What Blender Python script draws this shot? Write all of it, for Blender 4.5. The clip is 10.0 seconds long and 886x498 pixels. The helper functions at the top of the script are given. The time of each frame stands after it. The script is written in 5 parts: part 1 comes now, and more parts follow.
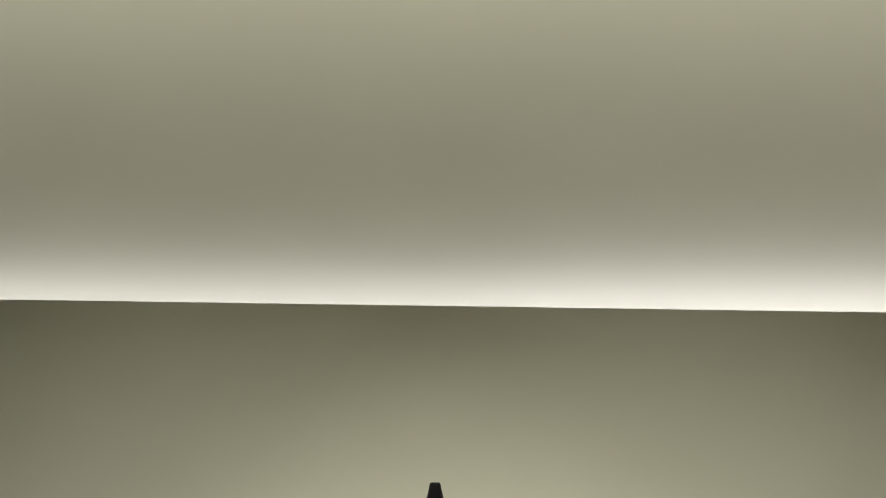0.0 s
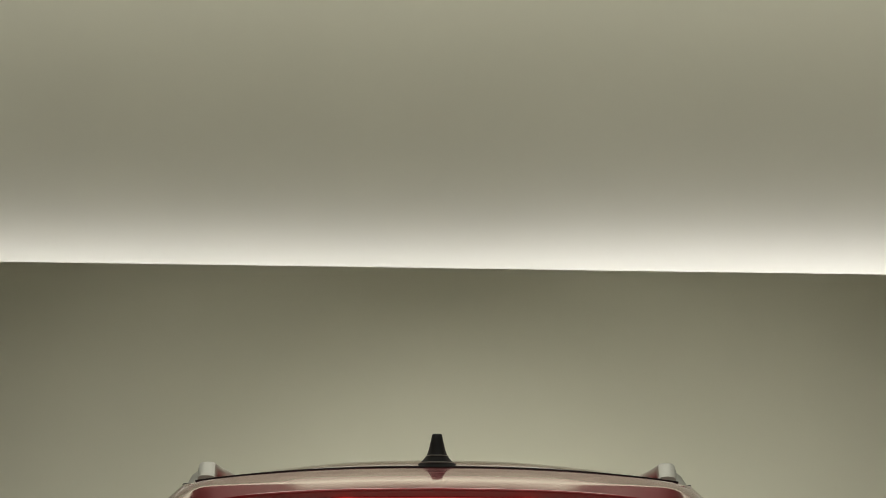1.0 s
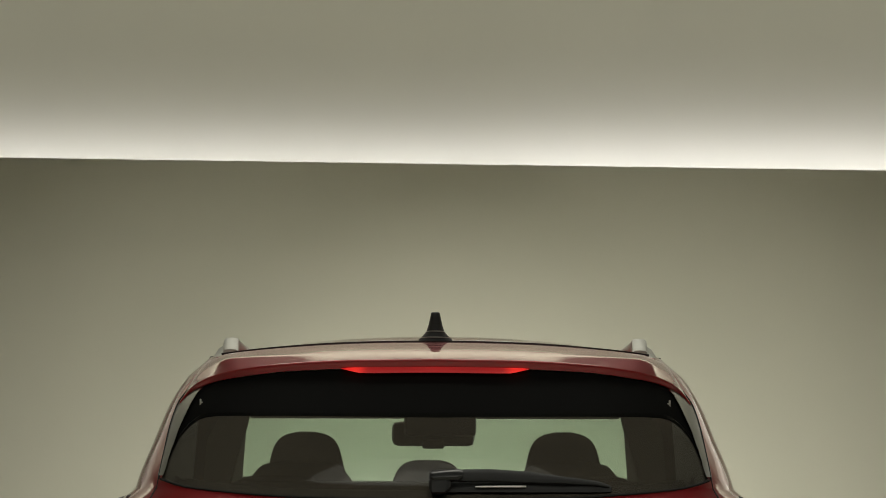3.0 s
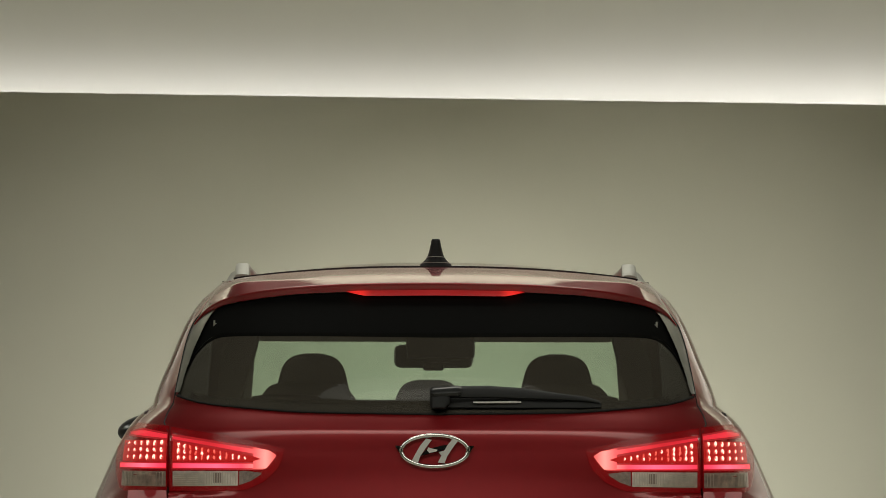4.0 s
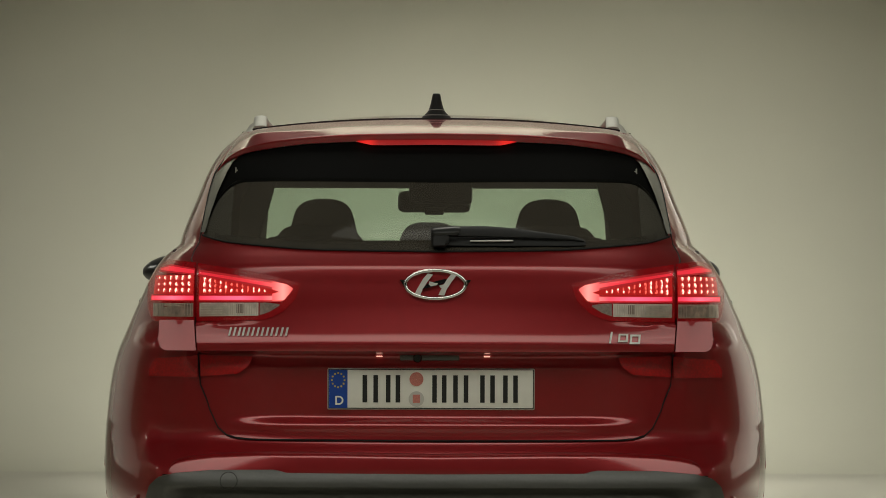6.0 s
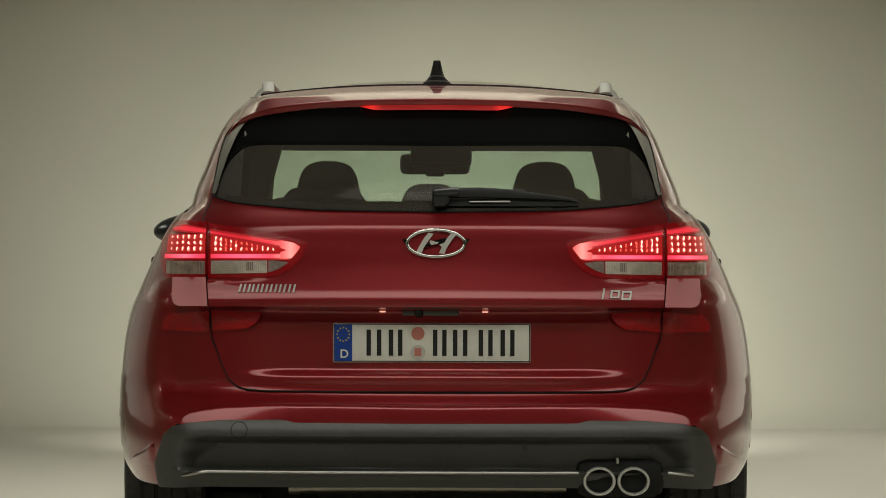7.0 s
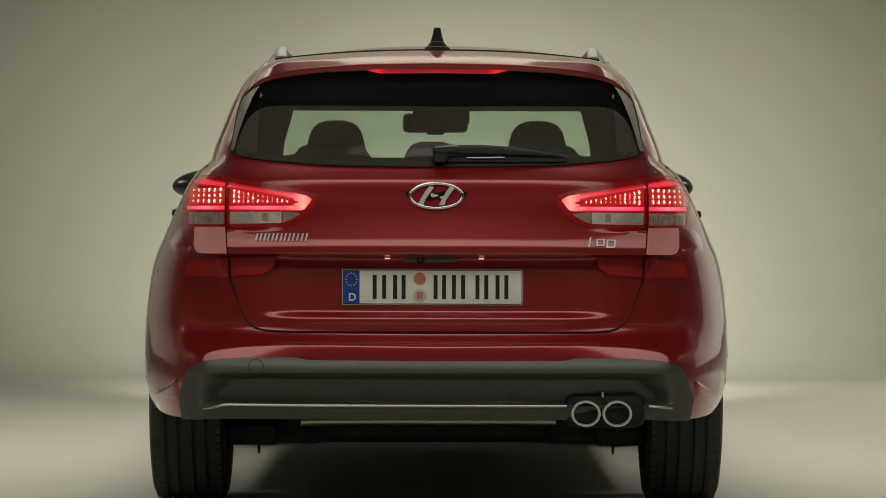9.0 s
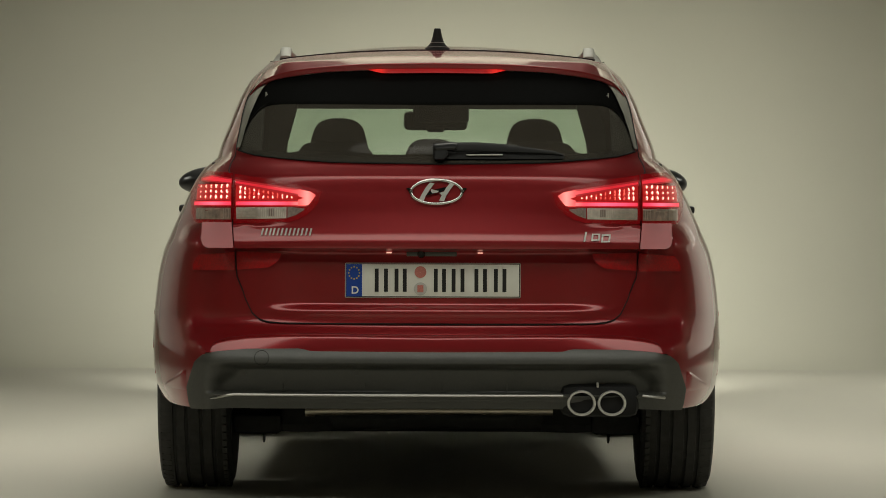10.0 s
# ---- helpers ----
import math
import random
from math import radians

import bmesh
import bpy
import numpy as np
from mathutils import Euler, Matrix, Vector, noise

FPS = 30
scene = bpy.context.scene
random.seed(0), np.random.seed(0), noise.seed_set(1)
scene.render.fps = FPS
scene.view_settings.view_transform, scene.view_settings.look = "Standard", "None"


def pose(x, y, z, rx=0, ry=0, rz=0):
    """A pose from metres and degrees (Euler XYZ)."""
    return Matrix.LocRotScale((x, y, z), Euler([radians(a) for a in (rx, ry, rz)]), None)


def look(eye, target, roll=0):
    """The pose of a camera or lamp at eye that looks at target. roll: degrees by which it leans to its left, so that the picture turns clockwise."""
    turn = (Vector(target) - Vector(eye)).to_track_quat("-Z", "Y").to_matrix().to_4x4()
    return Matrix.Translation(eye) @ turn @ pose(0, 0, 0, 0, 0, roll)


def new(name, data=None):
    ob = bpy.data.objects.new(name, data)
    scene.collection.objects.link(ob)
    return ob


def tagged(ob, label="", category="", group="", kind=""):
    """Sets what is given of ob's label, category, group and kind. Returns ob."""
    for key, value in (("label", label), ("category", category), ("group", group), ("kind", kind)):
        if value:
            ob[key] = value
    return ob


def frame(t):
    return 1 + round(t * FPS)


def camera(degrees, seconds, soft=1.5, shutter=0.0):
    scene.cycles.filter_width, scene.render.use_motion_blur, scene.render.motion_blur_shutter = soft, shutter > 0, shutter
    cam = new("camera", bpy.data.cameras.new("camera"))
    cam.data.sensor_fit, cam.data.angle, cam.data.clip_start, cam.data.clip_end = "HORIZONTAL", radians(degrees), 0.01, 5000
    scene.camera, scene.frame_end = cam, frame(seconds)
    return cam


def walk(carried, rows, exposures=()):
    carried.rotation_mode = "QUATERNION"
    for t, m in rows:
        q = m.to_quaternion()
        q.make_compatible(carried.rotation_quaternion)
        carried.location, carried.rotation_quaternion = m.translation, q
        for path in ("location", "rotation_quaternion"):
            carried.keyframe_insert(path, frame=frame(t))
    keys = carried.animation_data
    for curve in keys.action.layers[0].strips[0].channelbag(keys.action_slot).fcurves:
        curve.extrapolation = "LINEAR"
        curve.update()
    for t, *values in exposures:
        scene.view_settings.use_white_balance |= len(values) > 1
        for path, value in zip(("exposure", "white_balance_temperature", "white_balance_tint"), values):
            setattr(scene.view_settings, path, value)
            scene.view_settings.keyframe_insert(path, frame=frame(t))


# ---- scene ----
cam = camera(15.0, 10.0, soft=0.9)
PATH = [
    (0, pose(0, -5.790, 1.151, 96.838, -0.18, -0.143)),
    (0.5, pose(0, -6.012, 1.127, 96.538, -0.18, -0.139)),
    (1, pose(0, -6.233, 1.107, 96.190, -0.18, -0.111)),
    (1.5, pose(0, -6.448, 1.090, 95.786, -0.18, -0.110)),
    (2, pose(0, -6.670, 1.065, 95.394, -0.18, -0.119)),
    (2.5, pose(0, -6.895, 1.043, 94.923, -0.18, -0.131)),
    (3.8, pose(0, -7.485, 0.986, 93.511, -0.18, -0.143)),
    (4, pose(0, -7.575, 0.977, 93.278, -0.18, -0.134)),
    (4.5, pose(0, -7.812, 0.956, 92.608, -0.18, -0.129)),
    (5, pose(0, -8.022, 0.933, 92.026, -0.18, -0.125)),
    (5.5, pose(0, -8.215, 0.932, 91.329, -0.18, -0.126)),
    (7, pose(0, -8.826, 0.923, 90.115, -0.18, -0.113)),
    (7.5, pose(0, -9.025, 0.920, 89.845, -0.18, -0.112)),
    (8, pose(0, -9.225, 0.912, 89.632, -0.18, -0.111)),
    (8.5, pose(0, -9.440, 0.905, 89.492, -0.18, -0.109)),
    (9, pose(0, -9.635, 0.901, 89.419, -0.18, -0.108)),
    (9.5, pose(0, -9.810, 0.901, 89.366, -0.18, -0.107)),
    (10, pose(0, -9.938, 0.900, 89.348, -0.18, -0.105)),
]
walk(cam, PATH)

# ---------------- helpers of this scene ----------------
def link(name, bm, material, parent=None, smooth=True, sharp=40):
    me = bpy.data.meshes.new(name)
    bmesh.ops.recalc_face_normals(bm, faces=bm.faces)
    for f in bm.faces:
        f.smooth = smooth
    bm.to_mesh(me)
    bm.free()
    if smooth:
        me.set_sharp_from_angle(angle=radians(sharp))
    me.materials.append(material)
    ob = new(name, me)
    ob.parent = parent
    return ob


def part(name, bm, material, parent, label="", smooth=True, sharp=40):
    ob = link(name, bm, material, parent, smooth, sharp)
    if label:
        ob["label"] = label
    return ob


def thing(name, label, category, m=None, group="", kind=""):
    ob = new(name)
    ob.empty_display_size = 0.1
    if m is not None:
        ob.matrix_basis = m
    return tagged(ob, label, category, group, kind)


def spline(x, pts):
    """Smooth monotone-ish interpolation through (x, y) control points."""
    xs = [p[0] for p in pts]
    if x <= xs[0]:
        return pts[0][1]
    if x >= xs[-1]:
        return pts[-1][1]
    i = max(k for k in range(len(xs) - 1) if xs[k] <= x)

    def slope(k):
        if k == 0:
            return (pts[1][1] - pts[0][1]) / (xs[1] - xs[0])
        if k == len(xs) - 1:
            return (pts[-1][1] - pts[-2][1]) / (xs[-1] - xs[-2])
        a = (pts[k][1] - pts[k - 1][1]) / (xs[k] - xs[k - 1])
        b = (pts[k + 1][1] - pts[k][1]) / (xs[k + 1] - xs[k])
        return 0.0 if a * b <= 0 else 2 * a * b / (a + b)

    h = xs[i + 1] - xs[i]
    t = (x - xs[i]) / h
    m0, m1 = slope(i) * h, slope(i + 1) * h
    return ((2 * t**3 - 3 * t**2 + 1) * pts[i][1] + (t**3 - 2 * t**2 + t) * m0
            + (-2 * t**3 + 3 * t**2) * pts[i + 1][1] + (t**3 - t**2) * m1)


def grid_faces(bm, rows, closed=False):
    """Quads between rows of vertices of one length."""
    for a, b in zip(rows, rows[1:]):
        n = len(a)
        for i in range(n if closed else n - 1):
            q = [a[i], a[(i + 1) % n], b[(i + 1) % n], b[i]]
            if len({v for v in q}) == 4:
                bm.faces.new(q)


def add_box(bm, lo, hi, bevel=0.0, m=None):
    r = bmesh.ops.create_cube(bm, size=1.0)
    c = [(a + b) / 2 for a, b in zip(lo, hi)]
    s = [b - a for a, b in zip(lo, hi)]
    bmesh.ops.scale(bm, vec=s, verts=r["verts"])
    bmesh.ops.translate(bm, vec=c, verts=r["verts"])
    if bevel:
        edges = {e for v in r["verts"] for e in v.link_edges}
        out = bmesh.ops.bevel(bm, geom=list(edges), offset=bevel, segments=2, affect="EDGES", profile=0.5)
        verts = {v for f in out["faces"] for v in f.verts}
    else:
        verts = set(r["verts"])
    if m is not None:
        verts = {v for v in verts if v.is_valid}
        bmesh.ops.transform(bm, matrix=m, verts=list(verts))
    return bm


def box(lo, hi, bevel=0.0, m=None):
    return add_box(bmesh.new(), lo, hi, bevel, m)


def tube(bm, path, radius, sides=10, caps=True, closed=False):
    """A round bar along a line of points; radius may be a list."""
    pts = [Vector(p) for p in path]
    rows = []
    for i, p in enumerate(pts):
        if closed:
            d = pts[(i + 1) % len(pts)] - pts[i - 1]
        else:
            d = pts[min(i + 1, len(pts) - 1)] - pts[max(i - 1, 0)]
        d.normalize()
        up = Vector((0, 0, 1)) if abs(d.z) < 0.95 else Vector((1, 0, 0))
        a = d.cross(up).normalized()
        b = a.cross(d)
        r = radius[i] if isinstance(radius, (list, tuple)) else radius
        rows.append([bm.verts.new(p + (a * math.cos(2 * math.pi * k / sides) + b * math.sin(2 * math.pi * k / sides)) * r) for k in range(sides)])
    if closed:
        rows.append(rows[0])
    grid_faces(bm, rows, True)
    if caps and not closed:
        bm.faces.new(rows[0])
        bm.faces.new(rows[-1])
    return bm


def lathe(bm, profile, sides=48, axis="x", centre=(0, 0, 0), closed=False):
    """Turns (along, radius) points about an axis."""
    rows = []
    for a, r in profile:
        row = []
        for k in range(sides):
            c, s = math.cos(2 * math.pi * k / sides) * r, math.sin(2 * math.pi * k / sides) * r
            p = (a, c, s) if axis == "x" else (c, a, s) if axis == "y" else (c, s, a)
            row.append(bm.verts.new(Vector(p) + Vector(centre)))
        rows.append(row)
    if closed:
        rows.append(rows[0])
    grid_faces(bm, rows, True)
    return bm


def smooth01(a, b, x):
    t = min(1, max(0, (x - a) / (b - a)))
    return t * t * (3 - 2 * t)


# ---------------- light ----------------
world = bpy.data.worlds.new("studio_world")
scene.world = world
world.use_nodes = True
world.node_tree.nodes["Background"].inputs[0].default_value = (1.0, 0.96, 0.84, 1)
world.node_tree.nodes["Background"].inputs[1].default_value = 0.02


def area_lamp(name, eye, target, sx, sy, power, colour=(0.985, 0.975, 0.855)):
    data = bpy.data.lights.new(name, "AREA")
    data.shape, data.size, data.size_y, data.energy, data.color = "RECTANGLE", sx, sy, power, colour
    ob = new(name, data)
    ob.matrix_world = look(eye, target)
    return ob


LIGHT_OVERHEAD = area_lamp("overhead_softbox_light", (0, 3.95, 4.6), (0, 3.95, 0), 3.2, 5.2, 100)
LIGHT_OVERHEAD.data.spread = radians(120)
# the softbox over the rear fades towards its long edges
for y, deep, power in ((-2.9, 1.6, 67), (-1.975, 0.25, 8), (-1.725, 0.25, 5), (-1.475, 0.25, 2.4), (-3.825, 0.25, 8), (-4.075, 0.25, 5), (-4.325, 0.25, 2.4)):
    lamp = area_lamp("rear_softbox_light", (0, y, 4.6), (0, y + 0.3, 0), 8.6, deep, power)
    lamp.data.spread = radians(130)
for sx in (-1, 1):
    area_lamp("side_wall_light", (sx * 8.2, -0.5, 5.7), (sx * 9.5, -0.5, 5.05), 15.0, 0.4, 25)
    area_lamp("side_wall_light", (sx * 8.2, -9.6, 5.7), (sx * 9.5, -9.6, 5.05), 3.2, 0.4, 4)
LIGHT_WEST = area_lamp("west_softbox_light", (-5.5, 7.4, 1.7), (-2.5, 2.2, 1.5), 5.6, 2.6, 1.9, (1.0, 0.95, 0.78))
LIGHT_EAST = area_lamp("east_softbox_light", (5.5, 7.4, 1.7), (2.5, 2.2, 1.5), 5.6, 2.6, 5.2, (1.0, 0.95, 0.78))
for lamp in (LIGHT_WEST, LIGHT_EAST):
    lamp.data.spread = radians(90)
for sx, power in ((-1, 34.5), (1, 44)):
    lamp = area_lamp("backdrop_light", (sx * 0.40, 5.4, 0.55), (sx * 1.15, 12.0, -0.22), 0.6, 0.4, power)
    lamp.data.spread = radians(56)
# added narrow fills, no known source, for the floor patches beside the wheels
for sx in (-1, 1):
    lamp = area_lamp("low_side_fill", (sx * 6.0, 2.6, 4.3), (sx * 0.8, 2.7, 0.0), 2.2, 1.1, 6.0)
    lamp.data.spread = radians(34)
# added fill, no known source: brightens the floor to the right
LIGHT_FLOOR = area_lamp("floor_fill_light", (4.4, 7.2, 3.6), (4.3, 7.0, 0), 3.4, 1.6, 44)
LIGHT_FLOOR.data.spread = radians(100)
area_lamp("cove_strip_light", (0, 12.36, 2.985), (0, 12.62, 3.03), 18.0, 0.03, 33, (0.91, 0.895, 1.0))
area_lamp("cove_strip_light", (5.0, 12.30, 2.70), (5.0, 12.62, 3.05), 9.0, 0.05, 7, (0.91, 0.895, 1.0))
area_lamp("cove_wash_light", (0, 12.30, 2.30), (0, 12.50, 3.60), 18.0, 0.10, 42)
LIGHT_UPPER = area_lamp("upper_wall_light", (0, 9.0, 6.0), (0, 12.6, 5.2), 15.0, 0.5, 27)
LIGHT_UPPER.data.spread = radians(60)
LIGHT_TOP = area_lamp("top_wall_light", (0, 12.1, 6.1), (0, 12.62, 5.5), 16.0, 0.2, 80)
LIGHT_TOP.data.spread = radians(120)
# bounce light: it faces the wall behind it
area_lamp("rear_wall_light", (0, -11.5, 5.4), (0, -15.0, 1.2), 14.0, 0.8, 95)
scene.view_settings.exposure = 0.0
# ---------------- materials ----------------
def material(name, colour, rough=0.5, metal=0.0, coat=0.0, grain=0.0, grain_scale=60.0, bump=0.0, bump_scale=200.0, spread=0.0, **more):
    mat = bpy.data.materials.new(name)
    mat.use_nodes = True
    nt = mat.node_tree
    b = nt.nodes["Principled BSDF"]
    b.inputs["Base Color"].default_value = (*colour, 1)
    b.inputs["Roughness"].default_value = rough
    b.inputs["Metallic"].default_value = metal
    b.inputs["Coat Weight"].default_value = coat
    b.inputs["Coat Roughness"].default_value = 0.03
    for key, value in more.items():
        b.inputs[key.replace("_", " ")].default_value = value
    tc = nt.nodes.new("ShaderNodeTexCoord")
    if grain:
        small = nt.nodes.new("ShaderNodeTexNoise")
        small.inputs["Scale"].default_value = grain_scale
        small.inputs["Detail"].default_value = 5
        large = nt.nodes.new("ShaderNodeTexNoise")
        large.inputs["Scale"].default_value = grain_scale * 0.04
        large.inputs["Detail"].default_value = 3
        nt.links.new(tc.outputs["Object"], small.inputs["Vector"])
        nt.links.new(tc.outputs["Object"], large.inputs["Vector"])
        add = nt.nodes.new("ShaderNodeMath")
        add.operation = "ADD"
        nt.links.new(small.outputs["Fac"], add.inputs[0])
        nt.links.new(large.outputs["Fac"], add.inputs[1])
        ramp = nt.nodes.new("ShaderNodeMapRange")
        ramp.inputs["From Min"].default_value, ramp.inputs["From Max"].default_value = 0.7, 1.3
        ramp.inputs["To Min"].default_value, ramp.inputs["To Max"].default_value = 1 - grain, 1 + grain
        nt.links.new(add.outputs[0], ramp.inputs["Value"])
        mul = nt.nodes.new("ShaderNodeVectorMath")
        mul.operation = "SCALE"
        mul.inputs[0].default_value = colour
        nt.links.new(ramp.outputs["Result"], mul.inputs["Scale"])
        nt.links.new(mul.outputs["Vector"], b.inputs["Base Color"])
        if spread:
            rr = nt.nodes.new("ShaderNodeMapRange")
            rr.inputs["From Min"].default_value, rr.inputs["From Max"].default_value = 0.7, 1.3
            rr.inputs["To Min"].default_value, rr.inputs["To Max"].default_value = rough - spread, rough + spread
            nt.links.new(add.outputs[0], rr.inputs["Value"])
            nt.links.new(rr.outputs["Result"], b.inputs["Roughness"])
    if bump:
        tex = nt.nodes.new("ShaderNodeTexNoise")
        tex.inputs["Scale"].default_value = bump_scale
        tex.inputs["Detail"].default_value = 4
        nt.links.new(tc.outputs["Object"], tex.inputs["Vector"])
        bp = nt.nodes.new("ShaderNodeBump")
        bp.inputs["Strength"].default_value = bump
        bp.inputs["Distance"].default_value = 0.002
        nt.links.new(tex.outputs["Fac"], bp.inputs["Height"])
        nt.links.new(bp.outputs["Normal"], b.inputs["Normal"])
    return mat


def pane(name, tint, fixed=0.0):
    """A thin tinted pane: clear with a tint, and gloss by Fresnel."""
    mat = bpy.data.materials.new(name)
    mat.use_nodes = True
    nt = mat.node_tree
    nt.nodes.remove(nt.nodes["Principled BSDF"])
    out = nt.nodes["Material Output"]
    clear = nt.nodes.new("ShaderNodeBsdfTransparent")
    clear.inputs[0].default_value = (*tint, 1)
    gloss = nt.nodes.new("ShaderNodeBsdfGlossy")
    gloss.inputs["Roughness"].default_value = 0.01
    fres = nt.nodes.new("ShaderNodeFresnel")
    fres.inputs[0].default_value = 1.5
    mix = nt.nodes.new("ShaderNodeMixShader")
    mix.inputs[0].default_value = fixed
    if not fixed:
        nt.links.new(fres.outputs[0], mix.inputs[0])
    nt.links.new(clear.outputs[0], mix.inputs[1])
    nt.links.new(gloss.outputs[0], mix.inputs[2])
    nt.links.new(mix.outputs[0], out.inputs["Surface"])
    return mat


def glow(name, colour, strength):
    return material(name, (0.3, 0.02, 0.02), 0.3, Emission_Color=(*colour, 1), Emission_Strength=strength)


M_WALL = material("cyclorama_paint", (0.597, 0.583, 0.487), 0.75, grain=0.02, grain_scale=1.2, bump=0.05, bump_scale=300)
M_FLOOR = material("studio_floor_paint", (0.56, 0.54, 0.465), 0.6, grain=0.03, grain_scale=2.5, spread=0.05, bump=0.05, bump_scale=250)
M_RED = material("red_metallic_paint", (0.30, 0.008, 0.012), 0.36, 0.42, coat=1.0, grain=0.05, grain_scale=900)
M_BLACK_PLASTIC = material("textured_black_plastic", (0.055, 0.055, 0.047), 0.38, grain=0.15, grain_scale=150, bump=0.2, bump_scale=900, Specular_IOR_Level=0.8)
M_GAP = material("shadow_gap_rubber", (0.006, 0.006, 0.006), 0.8)
# near-black for the pipe inside, darker than the gap rubber
M_PIPE_INSIDE = material("black_pipe_inside", (0.002, 0.002, 0.002), 0.9)
M_PIPE_RIM = material("polished_pipe_rim", (0.86, 0.85, 0.80), 0.3, 0.6)
M_GLOSS_BLACK = material("gloss_black", (0.006, 0.006, 0.006), 0.12, coat=0.4)
M_FIN = material("polished_black_fin", (0.012, 0.012, 0.012), 0.15, coat=0.8, Specular_IOR_Level=0.6)
M_SIDE_FIN = material("dull_black_fin", (0.015, 0.014, 0.012), 0.28, coat=0.3, grain=0.1, grain_scale=60, Specular_IOR_Level=0.4)
M_FRIT = material("black_window_print", (0.0035, 0.0035, 0.0032), 0.6, Specular_IOR_Level=0.04)
M_GLASS_REAR = pane("privacy_glass", (0.86, 0.88, 0.82))
M_GLASS_SIDE = pane("dark_privacy_glass", (0.22, 0.23, 0.21), 0.06)
M_GLASS_FRONT = pane("green_windscreen_glass", (0.53, 0.68, 0.61), 0.05)
M_CHROME = material("chrome", (0.78, 0.77, 0.74), 0.08, 1.0)
M_SATIN = material("satin_silver", (0.42, 0.41, 0.36), 0.5, 0.2, grain=0.03, grain_scale=300)
M_TYRE = material("tyre_rubber", (0.052, 0.051, 0.047), 0.75, grain=0.25, grain_scale=40, bump=0.3, bump_scale=300)
M_CLOTH = material("dark_seat_cloth", (0.075, 0.070, 0.060), 0.9, grain=0.2, grain_scale=200, bump=0.4, bump_scale=700)
M_HEADLINER = material("grey_headliner", (0.26, 0.25, 0.22), 0.95, grain=0.08, grain_scale=120)
M_STEEL = material("dull_exhaust_steel", (0.50, 0.45, 0.37), 0.35, 1.0, grain=0.2, grain_scale=30, spread=0.1)
M_UNDER = material("dark_underbody", (0.035, 0.035, 0.032), 0.7, grain=0.3, grain_scale=30)
M_ALLOY = material("alloy_wheel_silver", (0.5, 0.5, 0.5), 0.3, 0.9, grain=0.03, grain_scale=100)
M_DARK_CEILING = material("dark_unseen_ceiling", (0.035, 0.034, 0.032), 0.85, grain=0.05, grain_scale=2)
M_LAMP_BASE = material("red_lamp_housing", (0.22, 0.003, 0.006), 0.25, coat=0.4, grain=0.2, grain_scale=90, Emission_Color=(1.0, 0.01, 0.02, 1), Emission_Strength=0.06)
M_LAMP_RED = material("red_reflex_lens", (0.42, 0.005, 0.008), 0.25, coat=0.6, grain=0.35, grain_scale=160, bump=0.3, bump_scale=500)
M_LAMP_CLEAR = material("clear_reversing_lens", (0.93, 0.90, 0.85), 0.38, 0.45, coat=0.8, grain=0.28, grain_scale=55)


def guide(name, strength, stops):
    """A lit guide whose light falls off along it, by the distance from the car's middle."""
    mat = material(name, (0.3, 0.02, 0.02), 0.3, Emission_Strength=strength)
    nt = mat.node_tree
    tc = nt.nodes.new("ShaderNodeTexCoord")
    sep = nt.nodes.new("ShaderNodeSeparateXYZ")
    nt.links.new(tc.outputs["Object"], sep.inputs[0])
    size = nt.nodes.new("ShaderNodeMath")
    size.operation = "ABSOLUTE"
    nt.links.new(sep.outputs["X"], size.inputs[0])
    ramp = nt.nodes.new("ShaderNodeValToRGB")
    while len(ramp.color_ramp.elements) < len(stops):
        ramp.color_ramp.elements.new(0.5)
    for element, (x, colour) in zip(ramp.color_ramp.elements, stops):
        element.position, element.color = x, (*colour, 1)
    nt.links.new(size.outputs[0], ramp.inputs[0])
    nt.links.new(ramp.outputs[0], nt.nodes["Principled BSDF"].inputs["Emission Color"])
    return mat


M_GUIDE = guide("red_light_guide", 1.5, ((0.358, (0.55, 0.05, 0.05)), (0.386, (0.95, 0.30, 0.26)), (0.410, (0.75, 0.11, 0.11)), (0.445, (0.62, 0.035, 0.05)), (0.52, (0.40, 0.012, 0.02)), (0.60, (0.46, 0.014, 0.028)), (0.68, (0.55, 0.018, 0.035)), (0.73, (0.30, 0.006, 0.01))))
M_GUIDE_EDGE = guide("red_light_guide_edge", 0.55, ((0.355, (0.8, 0.08, 0.08)), (0.40, (0.8, 0.09, 0.09)), (0.445, (0.55, 0.02, 0.03)), (0.60, (0.45, 0.008, 0.016)), (0.68, (0.5, 0.010, 0.02)), (0.73, (0.25, 0.004, 0.008))))
M_BAR_LIT = guide("red_light_bar", 2.0, ((0.414, (0.80, 0.14, 0.14)), (0.44, (0.75, 0.045, 0.075)), (0.50, (0.95, 0.09, 0.16)), (0.56, (0.90, 0.055, 0.11)), (0.61, (0.55, 0.02, 0.04)), (0.64, (0.85, 0.04, 0.08)), (0.68, (1.0, 0.11, 0.17)), (0.735, (0.65, 0.025, 0.05))))
M_STOP = guide("high_brake_light", 0.8, ((0.0, (0.26, 0.010, 0.010)), (0.08, (0.20, 0.007, 0.007)), (0.15, (0.26, 0.008, 0.008)), (0.178, (1.0, 0.03, 0.02)), (0.196, (0.80, 0.015, 0.012)), (0.21, (0.3, 0.005, 0.005))))
M_LAMP_FACET = material("grey_lens_facets", (0.42, 0.36, 0.33), 0.25, 0.3, coat=0.8, grain=0.35, grain_scale=130)
M_SIDE_LENS = material("mottled_indicator_lens", (0.62, 0.54, 0.47), 0.35, 0.35, coat=0.8, grain=0.55, grain_scale=48)
